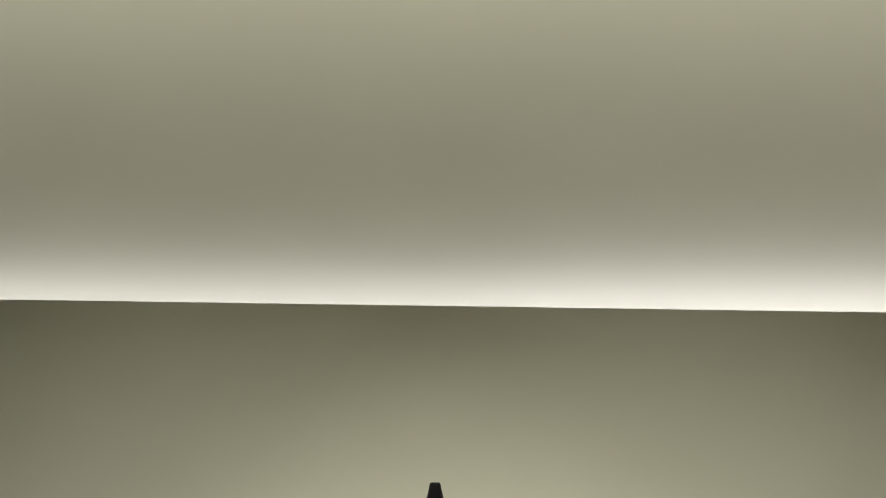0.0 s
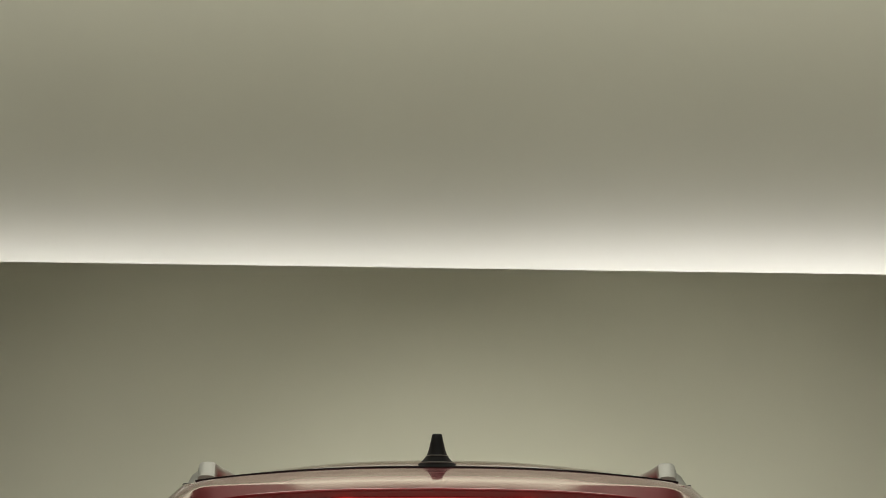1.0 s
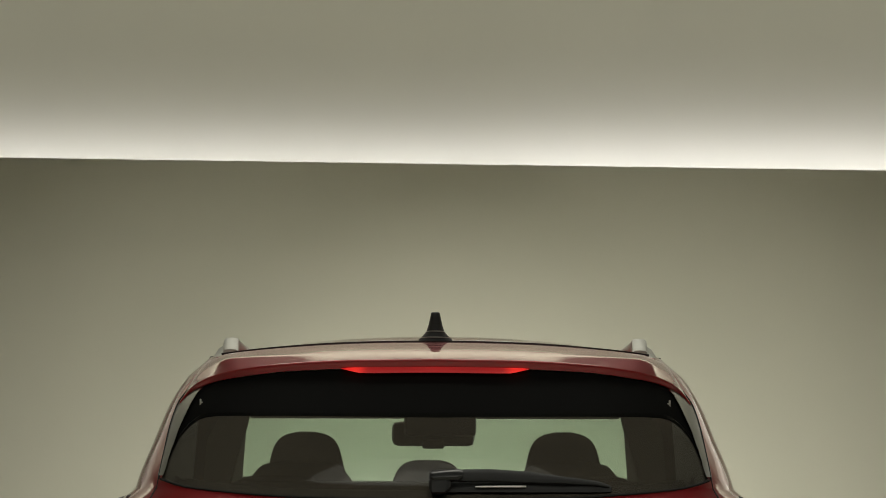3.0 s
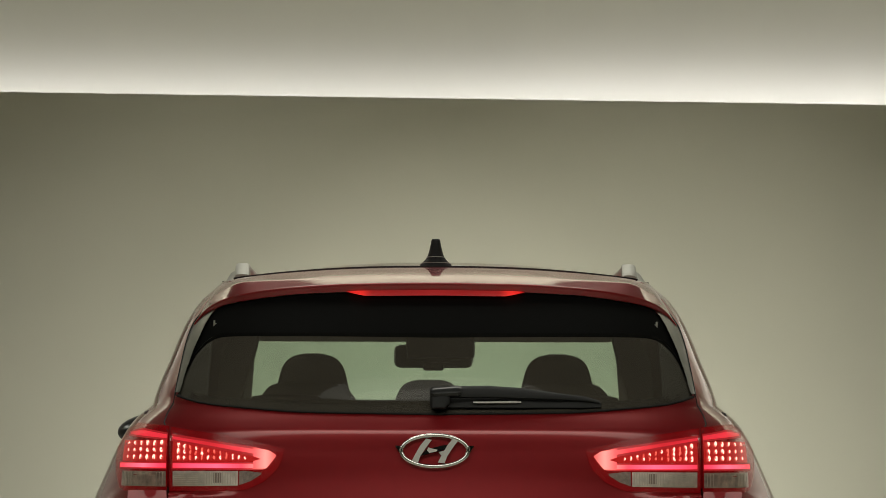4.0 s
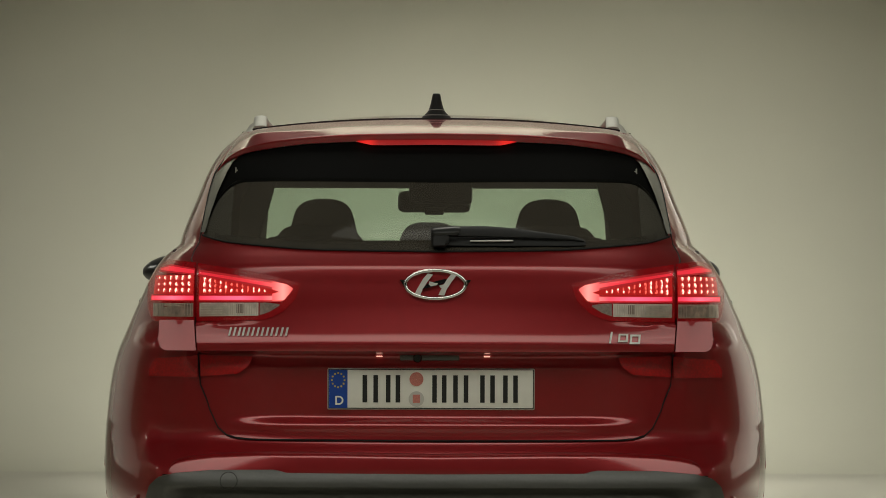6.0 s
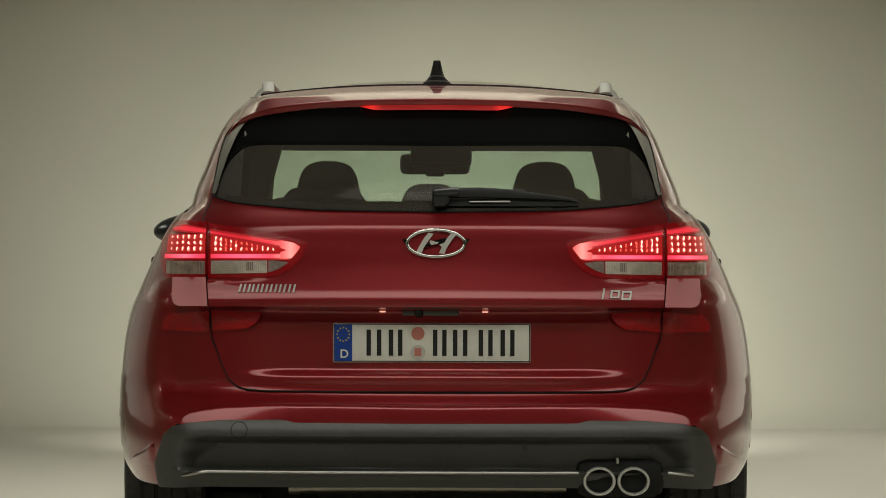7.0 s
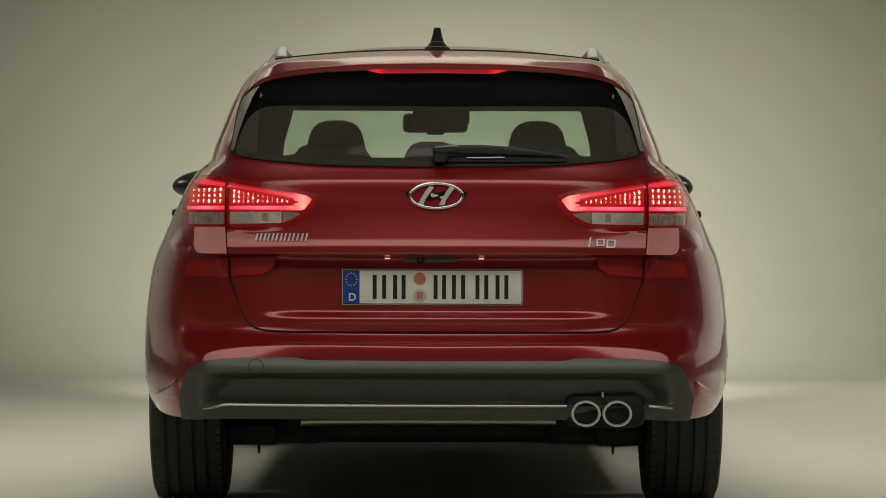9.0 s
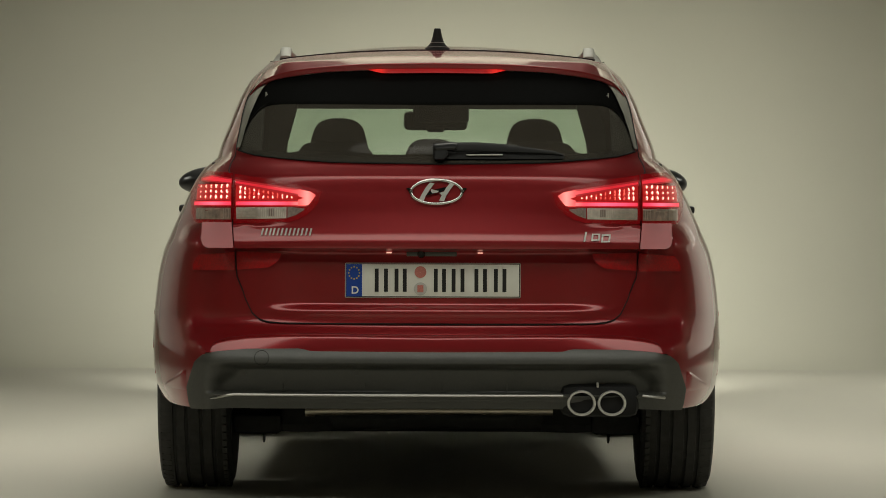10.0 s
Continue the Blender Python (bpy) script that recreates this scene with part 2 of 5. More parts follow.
M_LENS_DARK = material("dark_lens_core", (0.34, 0.28, 0.25), 0.3, coat=0.6)
M_LED = glow("led_dot", (1.0, 0.48, 0.38), 2.2)
M_LED_DIM = glow("dim_led_dot", (1.0, 0.16, 0.12), 1.0)
M_LEDBACK = glow("red_led_field", (1.0, 0.005, 0.008), 0.30)
M_PLATELAMP = glow("number_plate_lamp", (1.0, 0.55, 0.40), 1.0)
M_LETTER = material("bright_lettering", (0.66, 0.64, 0.60), 0.4, 0.15, coat=0.5)
M_LENS = pane("lamp_cover", (1.0, 0.96, 0.94), 0.025)
M_PLATE = material("white_plate", (0.88, 0.87, 0.80), 0.4, grain=0.04, grain_scale=30)
M_INK = material("black_ink", (0.012, 0.012, 0.012), 0.5)
M_BLUE = material("blue_plate_band", (0.008, 0.06, 0.36), 0.4)
M_YELLOW = material("yellow_ink", (0.7, 0.5, 0.05), 0.5)
M_SEAL_RED = material("faded_red_sticker", (0.62, 0.22, 0.18), 0.5, grain=0.2, grain_scale=300)
M_SEAL = material("silver_sticker", (0.6, 0.58, 0.54), 0.4)
M_MIRROR = material("mirror_housing_black", (0.012, 0.012, 0.012), 0.3)
M_TRIM_STRIP = material("dull_chrome_strip", (0.62, 0.61, 0.57), 0.28, 1.0, grain=0.05, grain_scale=60)
M_WIPER = material("wiper_black", (0.010, 0.010, 0.010), 0.7, grain=0.1, grain_scale=100)
M_INNER = material("dark_inner_frame", (0.022, 0.021, 0.018), 0.8)
M_RIB = material("grey_lens_rib", (0.78, 0.74, 0.68), 0.35, 0.4)


def film(name, tint, veil):
    """A thin tinted film with a little diffuse haze, a painted veil of light."""
    mat = bpy.data.materials.new(name)
    mat.use_nodes = True
    nt = mat.node_tree
    nt.nodes.remove(nt.nodes["Principled BSDF"])
    clear = nt.nodes.new("ShaderNodeBsdfTransparent")
    clear.inputs[0].default_value = (*tint, 1)
    haze = nt.nodes.new("ShaderNodeBsdfDiffuse")
    haze.inputs[0].default_value = (0.58, 0.50, 0.42, 1)
    tex = nt.nodes.new("ShaderNodeTexNoise")
    tex.inputs["Scale"].default_value = 3.0
    rng = nt.nodes.new("ShaderNodeMapRange")
    rng.inputs["To Min"].default_value, rng.inputs["To Max"].default_value = veil * 0.8, veil * 1.2
    mix = nt.nodes.new("ShaderNodeMixShader")
    nt.links.new(tex.outputs["Fac"], rng.inputs["Value"])
    nt.links.new(rng.outputs["Result"], mix.inputs[0])
    nt.links.new(clear.outputs[0], mix.inputs[1])
    nt.links.new(haze.outputs[0], mix.inputs[2])
    nt.links.new(mix.outputs[0], nt.nodes["Material Output"].inputs["Surface"])
    return mat


# painted haze: lifts the dark cabin seen through the rear window
M_FILM = film("window_haze_film", (0.95, 0.96, 0.93), 0.13)
# ---------------- the studio ----------------
WALL_Y, EDGE_Z, EDGE_SLOPE = 12.0, 2.98, -0.0113
ROOM_X, ROOM_BACK, ROOM_TOP = 9.5, -15.0, 6.2

bm = bmesh.new()
rows = []
COVE = 2.8
line = [(ROOM_BACK, 0.0), (-6, 0.0), (0, 0.0), (4, 0.0), (WALL_Y - COVE, 0.0)]
for k in range(1, 17):
    a = math.pi / 2 * k / 16
    line.append((WALL_Y - COVE + COVE * math.sin(a), COVE - COVE * math.cos(a)))
for y, z in line[:5]:
    rows.append([bm.verts.new((x, y, z)) for x in (-ROOM_X, -4, 0, 4, ROOM_X)])
grid_faces(bm, rows)
floor = tagged(link("floor", bm, M_FLOOR), "pale warm grey painted studio floor", "floor", kind="structure")

bm = bmesh.new()
front = []
for y, z in line[4:]:
    front.append([bm.verts.new((x, y, z)) for x in (-ROOM_X, -4, 0, 4, ROOM_X)])
front.append([bm.verts.new((x, WALL_Y, EDGE_Z + EDGE_SLOPE * x)) for x in (-ROOM_X, -4, 0, 4, ROOM_X)])
front.append([bm.verts.new((x, WALL_Y + 0.06, EDGE_Z + EDGE_SLOPE * x)) for x in (-ROOM_X, -4, 0, 4, ROOM_X)])
front.append([bm.verts.new((x, WALL_Y + 0.06, 0.0)) for x in (-ROOM_X, -4, 0, 4, ROOM_X)])
grid_faces(bm, front)
wall_north = tagged(link("wall_north", bm, M_WALL, sharp=60), "pale warm grey curved studio backdrop wall", "wall", kind="structure")

UPPER_Y = WALL_Y + 0.62
upper = tagged(link("wall_north_upper", box((-ROOM_X, UPPER_Y, 0), (ROOM_X, UPPER_Y + 0.15, ROOM_TOP)), M_WALL, smooth=False), "upper backdrop wall washed by hidden strip light", "wall", kind="structure")
tagged(link("wall_east", box((ROOM_X, ROOM_BACK, 0), (ROOM_X + 0.2, UPPER_Y + 0.15, ROOM_TOP)), M_WALL, smooth=False), "plain pale grey studio side wall", "wall", kind="structure")
tagged(link("wall_west", box((-ROOM_X - 0.2, ROOM_BACK, 0), (-ROOM_X, UPPER_Y + 0.15, ROOM_TOP)), M_WALL, smooth=False), "plain pale grey studio side wall", "wall", kind="structure")
tagged(link("wall_south", box((-ROOM_X, ROOM_BACK - 0.2, 0), (ROOM_X, ROOM_BACK, ROOM_TOP)), M_WALL, smooth=False), "plain pale grey studio rear wall", "wall", kind="structure")
# unseen ceiling closes the room; its dark colour keeps bounce and reflections down
tagged(link("ceiling", box((-ROOM_X, ROOM_BACK, ROOM_TOP), (ROOM_X, UPPER_Y + 0.15, ROOM_TOP + 0.2)), M_DARK_CEILING, smooth=False), "unseen studio ceiling, kept dark to limit bounce light", "ceiling", kind="structure")

# ---------------- the car's skin ----------------
# Rings: height, rear centre y, half width, roundness of the rear corners, front centre y
N_REAR = 88
N_EDGE = 40
SIDE = N_REAR - 48  # first index of the flank, past the corner


def ring_values(z):
    rear = spline(z, [(0.20, 0.24), (0.30, 0.09), (0.335, 0.045), (0.352, 0.042), (0.364, 0.080), (0.432, 0.050), (0.441, 0.005), (0.450, 0.0), (0.484, 0.016), (0.50, 0.024), (0.518, 0.034), (0.534, 0.044), (0.546, 0.056), (0.556, 0.066), (0.60, 0.076), (0.74, 0.078), (0.779, 0.086), (0.787, 0.043), (0.80, 0.0425), (0.83, 0.0537), (0.87, 0.0678), (0.90, 0.0773), (0.95, 0.0905), (1.0, 0.104), (1.015, 0.117), (1.03, 0.132), (1.042, 0.145), (1.065, 0.164)])
    half = spline(z, [(0.20, 0.80), (0.28, 0.85), (0.36, 0.89), (0.45, 0.903), (0.55, 0.905), (0.67, 0.898), (0.76, 0.882), (0.83, 0.853), (0.90, 0.813), (0.97, 0.778), (1.01, 0.755), (1.035, 0.736), (1.065, 0.700)])
    front = spline(z, [(0.20, 4.50), (0.35, 4.585), (0.55, 4.58), (0.70, 4.50), (0.80, 4.36), (0.90, 4.00), (0.98, 3.65), (1.065, 3.40)])
    n = spline(z, [(0.20, 4.2), (0.46, 4.0), (0.58, 3.1), (0.80, 3.0), (0.88, 3.25), (0.95, 3.6), (1.065, 3.7)])
    reach = spline(z, [(0.20, 0.75), (0.50, 0.85), (0.80, 0.95), (1.065, 0.90)])
    plain = spline(z, [(0.20, 0.14), (0.30, 0.072), (0.38, 0.050), (0.48, 0.044), (0.60, 0.056), (0.80, 0.068), (0.95, 0.092), (1.0, 0.106), (1.015, 0.118), (1.03, 0.132), (1.042, 0.145), (1.065, 0.164)])
    wing = spline(z, [(0.20, 0.14), (0.30, 0.072), (0.36, 0.036), (0.43, 0.010), (0.48, 0.012), (0.534, 0.044), (0.546, 0.056), (0.556, 0.066), (0.60, 0.075), (0.66, 0.071), (0.72, 0.060), (0.782, 0.044), (0.795, 0.042), (0.83, 0.060), (0.865, 0.078), (0.90, 0.083)]) if z < 0.90 else rear
    edge = spline(z, [(0.20, 0.735), (0.36, 0.735), (0.42, 0.708), (0.49, 0.704), (0.545, 0.736), (0.60, 0.748), (0.66, 0.738), (0.72, 0.722), (0.79, 0.712), (0.87, 0.720), (1.065, 0.70)])
    fold = smooth01(0.90, 0.80, z)
    flat = 0.10 + 0.20 * smooth01(0.78, 0.42, z)
    return plain, half, n, reach, front, rear - plain, wing - plain, edge, fold, flat


def half_outline(rear, half, n, reach, front, crease=0.0, wing=0.0, edge=0.70, fold=0.0, flat=0.2):
    """Points of one side of a ring from the rear centre to the front centre."""
    pts = []

    def round_y(x):
        return reach * (1 - max(0.0, 1 - (x / half) ** n) ** (1 / n))

    def ease(x):
        mix = smooth01(0.612, 0.634, x)
        return crease * (1 - mix) * smooth01(0.78, 0.67, x) + wing * mix * smooth01(0.745, 0.700, x)

    for k in range(N_REAR + 1):
        a = math.pi / 2 * (k / N_REAR) ** 1.25
        s, c = math.sin(a), math.cos(a)
        x = half * s ** (2 / n)
        y = rear + reach * (1 - c ** (2 / n)) + ease(x)
        if fold:
            # a sharp edge where the rear face meets the flatter corner facet
            if k <= N_EDGE:
                xf = edge * (k / N_EDGE) ** 0.85
                yf = rear + round_y(xf) + ease(xf)
            else:
                u = (k - N_EDGE) / (N_REAR - N_EDGE)
                y_edge = rear + round_y(edge) + ease(edge)
                w = math.sin(math.pi / 2 * u)
                xf = edge + (half - edge) * w
                yf = y_edge + (rear + reach - y_edge) * (flat * w + (1 - flat) * (1 - math.sqrt(max(0.0, 1 - w * w))))
            x, y = x + (xf - x) * fold, y + (yf - y) * fold
        pts.append((x, y))
    fl = 0.62 * min(1.0, (front - rear) / 4.4)
    y0, y1 = rear + reach, front - fl
    for k in range(1, 24):
        pts.append((half, y0 + (y1 - y0) * k / 24))
    for k in range(25):
        a = math.pi / 2 * (1 - k / 24)
        s, c = math.sin(a), math.cos(a)
        pts.append((half * s ** (2 / 2.6), front - fl * (1 - c ** (2 / 2.6))))
    return pts


def roof_z(x, y):
    zc = spline(y, [(0.36, 1.352), (0.55, 1.381), (0.80, 1.416), (1.3, 1.447), (2.0, 1.456), (2.5, 1.425), (2.8, 1.375)])
    drop = 0.038 + 0.040 * smooth01(0.4, 1.3, y)
    return zc - drop * min(1.3, abs(x) / 0.59) ** 2.4


ROOF_RING = (0.40, 0.552, 3.5, 0.95, 2.62)
BELT_Z = 1.065


def skin_ring(v):
    """v 0..1 is the lower body by height, 1..2 the glasshouse up to the roof's rim."""
    if v <= 1:
        z = 0.20 + (BELT_Z - 0.20) * v
        return [(x, y, z) for x, y in half_outline(*ring_values(z))]
    t = v - 1
    low = half_outline(*ring_values(BELT_Z))
    top = half_outline(*ROOF_RING)
    out = []
    for (x0, y0), (x1, y1) in zip(low, top):
        z1 = roof_z(x1, y1)
        swell = 0.022 * max(0.0, math.sin(math.pi * t)) ** 0.8
        x = x0 + (x1 - x0) * t
        swell += 0.020 * smooth01(0.30, 0.78, t) * smooth01(1.0, 0.84, t)
        k = 1 + swell / max(x0, 0.2) * smooth01(0.3, 0.6, x0)
        out.append((x * k, y0 + (y1 - y0) * t - 0.02 * math.sin(math.pi * t) * smooth01(0.75, 0.2, x0) * (1 if y0 < 1 else 0), BELT_Z + (z1 - BELT_Z) * t))
    return out


RING_CACHE = {}


def rear_y(x, z):
    """The skin's y at the rear of the car, at height z and x from the middle."""
    ax = abs(x)

    def at(v):
        key = round(v, 5)
        if key not in RING_CACHE:
            RING_CACHE[key] = skin_ring(v)[:N_REAR + 1]
        pts = RING_CACHE[key]
        for (xa, ya, za), (xb, yb, zb) in zip(pts, pts[1:]):
            if xa <= ax <= xb:
                f = (ax - xa) / max(1e-9, xb - xa)
                return ya + (yb - ya) * f, za + (zb - za) * f
        return pts[-1][1] + (ax - pts[-1][0]) * 3, pts[-1][2]

    if z <= BELT_Z:
        q = (z - 0.20) / (BELT_Z - 0.20) * 400
        i = min(399, max(0, int(q)))
        f = q - i
        return at(i / 400)[0] * (1 - f) + at((i + 1) / 400)[0] * f
    prev = at(1.0)
    for k in range(1, 41):
        cur = at(1 + k / 40)
        if cur[1] >= z:
            f = (z - prev[1]) / max(1e-9, cur[1] - prev[1])
            return prev[0] + (cur[0] - prev[0]) * f
        prev = cur
    return prev[0]
# ---------------- the car ----------------
car = thing("estate_car", "dark red metallic estate car, rear lamps lit, on studio floor", "car")


ARCH = 0.350


def shell_mesh():
    """The painted skin, with the windows and wheel openings left out."""
    bm = bmesh.new()
    levels = sorted({round(k / 110, 5) for k in range(111)}) + [1 + k / 14 for k in range(1, 15)]
    rows = []
    for v in levels:
        half = skin_ring(v)
        ring = [(x, y, z) for x, y, z in half] + [(-x, y, z) for x, y, z in half[-2:0:-1]]
        rows.append([bm.verts.new(p) for p in ring])
    n = len(rows[0])
    for (va, a), (vb, b) in zip(zip(levels, rows), zip(levels[1:], rows[1:])):
        for i in range(n):
            q = [a[i], a[(i + 1) % n], b[(i + 1) % n], b[i]]
            c = sum((v.co for v in q), Vector()) / 4
            i2 = i if i < n / 2 else n - 1 - i
            tm = (va + vb) / 2 - 1
            if tm > 0:
                if 0.0 < tm < (0.93 if abs(c.x) > 0.5 else 1.0) and (abs(c.x) < 0.575 - 0.085 * tm) and c.y < 1.0:
                    continue
                if 0.06 < tm < 0.86 and 46 < i2 - SIDE < 71 and i2 - SIDE not in (53, 61):
                    continue
                if 0.03 < tm < 0.93 and i2 - SIDE > 75:
                    continue
            if c.y < 0.9 and abs(c.x) < 0.53 and 0.605 < c.z < 1.062:
                continue
            if c.y < 0.6 and abs(c.x) < 0.69 and c.z < 0.474:
                continue
            if c.y < 0.75 and max(v.co.z for v in q) < 0.306:
                continue
            if abs(c.x) > 0.55 and any(all(math.hypot(v.co.y - wy, v.co.z - 0.316) < ARCH for v in q) for wy in (1.03, 3.68)):
                continue
            bm.faces.new(q)
    for v in bm.verts:
        if v.co.y < 0.75 and v.co.z < 0.306:
            v.co.z = 0.306
        for wy in (1.03, 3.68):
            d = math.hypot(v.co.y - wy, v.co.z - 0.316)
            if abs(v.co.x) > 0.55 and 1e-6 < d < ARCH:
                v.co.y = wy + (v.co.y - wy) * ARCH / d
                v.co.z = 0.316 + (v.co.z - 0.316) * ARCH / d
    for v in [v for v in bm.verts if not v.link_faces]:
        bm.verts.remove(v)
    return bm


part("body_shell", shell_mesh(), M_RED, car, "dark red metallic painted body", sharp=50)


def roof_mesh():
    bm = bmesh.new()
    rim = half_outline(*ROOF_RING)
    rim = rim + [(-x, y) for x, y in rim[-2:0:-1]]
    rows = []
    for k in range(13):
        r = 1 - k / 12.5
        cy = 1.5
        rows.append([bm.verts.new((x * r, cy + (y - cy) * r, roof_z(x * r, cy + (y - cy) * r))) for x, y in rim])
    grid_faces(bm, rows, True)
    bm.faces.new(rows[-1])
    return bm


part("roof", roof_mesh(), M_RED, car, "dark red roof panel")


def curve_of(pts):
    return lambda x: spline(abs(x), pts)


def lin_of(pts):
    def f(x):
        x = abs(x)
        if x <= pts[0][0]:
            return pts[0][1]
        for (a, b), (c, d) in zip(pts, pts[1:]):
            if x <= c:
                return b + (d - b) * (x - a) / (c - a)
        return pts[-1][1]
    return f


def skin_patch(xs, bottom, top, off=0.004, skirt=0.01, nz=12, bulge=0.0, dy=None):
    """A plate that follows the rear skin, off metres proud of it, with its edges turned in."""
    bm = bmesh.new()
    rows = []
    for k in range(nz + 1):
        f = k / nz
        row = []
        for x in xs:
            z = bottom(x) + (top(x) - bottom(x)) * f
            y = rear_y(x, z) - off - bulge * math.sin(math.pi * f)
            if dy:
                y += dy(x, z)
            row.append(bm.verts.new((x, y, z)))
        rows.append(row)
    grid_faces(bm, rows)
    rim = rows[0] + [r[-1] for r in rows[1:]] + rows[-1][-2::-1] + [r[0] for r in rows[-2:0:-1]]
    inner = [bm.verts.new(v.co + Vector((0, skirt, 0))) for v in rim]
    grid_faces(bm, [rim, inner], True)
    return bm


def span(a, b, n, ease=False):
    if ease:
        return [a + (b - a) * (0.5 - 0.5 * math.cos(math.pi * k / n)) for k in range(n + 1)]
    return [a + (b - a) * k / n for k in range(n + 1)]


def skin_tube(pts, radius, off, parent, name, mat, label="", sides=8):
    path = [(x, rear_y(x, z) - off, z) for x, z in pts]
    return part(name, tube(bmesh.new(), path, radius, sides), mat, parent, label)


# ---- tailgate ----
GATE_BOTTOM = lin_of([(0, 0.565), (0.46, 0.566), (0.505, 0.569), (0.531, 0.577), (0.552, 0.595), (0.575, 0.641), (0.592, 0.70), (0.602, 0.758), (0.612, 0.86), (0.617, 1.00)])
GLASS_BOTTOM = curve_of([(0, 1.040), (0.29, 1.044), (0.46, 1.056), (0.55, 1.067), (0.612, 1.085)])
GLASS_TOP = lin_of([(0, 1.330), (0.21, 1.328), (0.34, 1.323), (0.40, 1.317), (0.47, 1.308), (0.51, 1.301), (0.532, 1.293), (0.546, 1.275), (0.562, 1.240), (0.579, 1.195), (0.592, 1.15), (0.602, 1.10), (0.606, 1.087)])
CLEAR_TOP = lin_of([(0, 1.219), (0.467, 1.224), (0.505, 1.223), (0.53, 1.217), (0.555, 1.198), (0.575, 1.173), (0.592, 1.135), (0.607, 1.089)])


SHELF_TOP = lin_of([(0.343, 0.955), (0.348, 0.935), (0.356, 0.916), (0.387, 0.886), (0.415, 0.872), (0.44, 0.865), (0.64, 0.860)])


def shelf_pull(x, z):
    """Below the lamps the tailgate runs flatter than the corner behind it, as a shelf over the plate."""
    ax = abs(x)
    if ax < 0.40:
        return 0.0
    top = SHELF_TOP(ax)
    flat = rear_y(0.40, z) + 0.255 * (ax - 0.40) + 0.15 * (ax - 0.40) ** 2 + 0.08 * smooth01(0.40, 0.60, ax) * (z - 0.79)
    return (flat - rear_y(ax, z)) * smooth01(0.779, 0.786, z) * smooth01(top - 0.001, top - 0.007, z)


def plate_recess(x, z):
    """A shallow pocket round the number plate, with a lower ledge."""
    side = smooth01(0.56, 0.36, abs(x))
    pocket = 0.018 * smooth01(0.600, 0.625, z) * smooth01(0.788, 0.772, z)
    ledge = -0.005 * math.exp(-((z - 0.596) / 0.014) ** 2)
    return side * (pocket + ledge) + shelf_pull(x, z)


def gate_mesh():
    """The tailgate below the window, in level rows so that its creases run true."""
    wide = [(0.5655, 0.46), (0.569, 0.505), (0.577, 0.531), (0.595, 0.552), (0.641, 0.575), (0.70, 0.592), (0.758, 0.602), (0.86, 0.612), (1.0, 0.6165), (1.1, 0.6165)]
    bm = bmesh.new()
    rows = []
    levels = [0.5655, 0.5665, 0.569, 0.573, 0.577, 0.583, 0.589, 0.595] + [0.595 + 0.0052 * k for k in range(1, 75)]
    n_low = len(levels)
    for k in range(n_low + 13):
        row = []
        for f in span(-1, 1, 72, True):
            if k < n_low:
                z = levels[k]
                x = f * next(x0 + (x1 - x0) * (z - z0) / (z1 - z0) for (z0, x0), (z1, x1) in zip(wide, wide[1:]) if z <= z1)
            else:
                x = f * 0.6165
                z = levels[-1] + (GLASS_BOTTOM(x) - 0.001 - levels[-1]) * (k - n_low + 1) / 13
            row.append(bm.verts.new((x, rear_y(x, z) - 0.004 + plate_recess(x, z), z)))
        rows.append(row)
    grid_faces(bm, rows)
    rim = rows[0] + [r[-1] for r in rows[1:]] + rows[-1][-2::-1] + [r[0] for r in rows[-2:0:-1]]
    inner = [bm.verts.new(v.co + Vector((0, 0.04, 0))) for v in rim]
    grid_faces(bm, [rim, inner], True)
    return bm


gate = part("tailgate", gate_mesh(), M_RED, car, "dark red tailgate with creased number plate pocket", sharp=50)
gap = [(x, GATE_BOTTOM(x) - 0.003) for x in span(-0.58, 0.58, 60, True)]
side_gap = [(0.600, 0.70), (0.606, 0.758), (0.616, 0.86), (0.620, 1.00), (0.633, 1.020), (0.629, 1.040), (0.618, 1.066)]
gap = [(-x, z) for x, z in side_gap[::-1]] + gap + side_gap
for sx in (-1, 1):
    path = []
    for k in range(24):
        t = k / 23 * 0.74
        ring = skin_ring(1 + t)
        want = spline(t, [(0.0, 0.617), (0.3, 0.609), (0.45, 0.604), (0.62, 0.592), (0.76, 0.566), (0.97, 0.548)])
        i = max(j for j in range(N_REAR) if ring[j][0] <= want)
        p = Vector(ring[i]).lerp(Vector(ring[i + 1]), (want - ring[i][0]) / (ring[i + 1][0] - ring[i][0]))
        path.append((sx * p.x, p.y - 0.0015, p.z))
    part("panel_gap", tube(bmesh.new(), path, 0.0023, 8), M_GAP, car)
skin_tube(gap, 0.0018, 0.0036, car, "panel_gap", M_GAP, "dark seam round the tailgate")

glass = part("rear_window", skin_patch(span(-0.6055, 0.6055, 60, True), GLASS_BOTTOM, lambda x: min(GLASS_TOP(x) - 0.001, CLEAR_TOP(x) + 0.010), 0.006, 0.001, 16), M_GLASS_REAR, car, "dark tinted rear window")
glass.visible_shadow = False
part("window_border", skin_patch(span(-0.607, 0.607, 60, True), CLEAR_TOP, GLASS_TOP, 0.003, 0.001, 12), M_FRIT, glass, "black printed border")
# the hazed film lies over the clear part of the window only
part("haze_film", skin_patch(span(-0.600, 0.600, 40), GLASS_BOTTOM, CLEAR_TOP, 0.0045, 0.0005, 8), M_FILM, glass).visible_shadow = False
part("window_border", skin_patch(span(-0.600, 0.600, 40), lambda x: GLASS_BOTTOM(x) - 0.004, lambda x: GLASS_BOTTOM(x) + 0.019, 0.003, 0.001, 2), M_FRIT, glass)
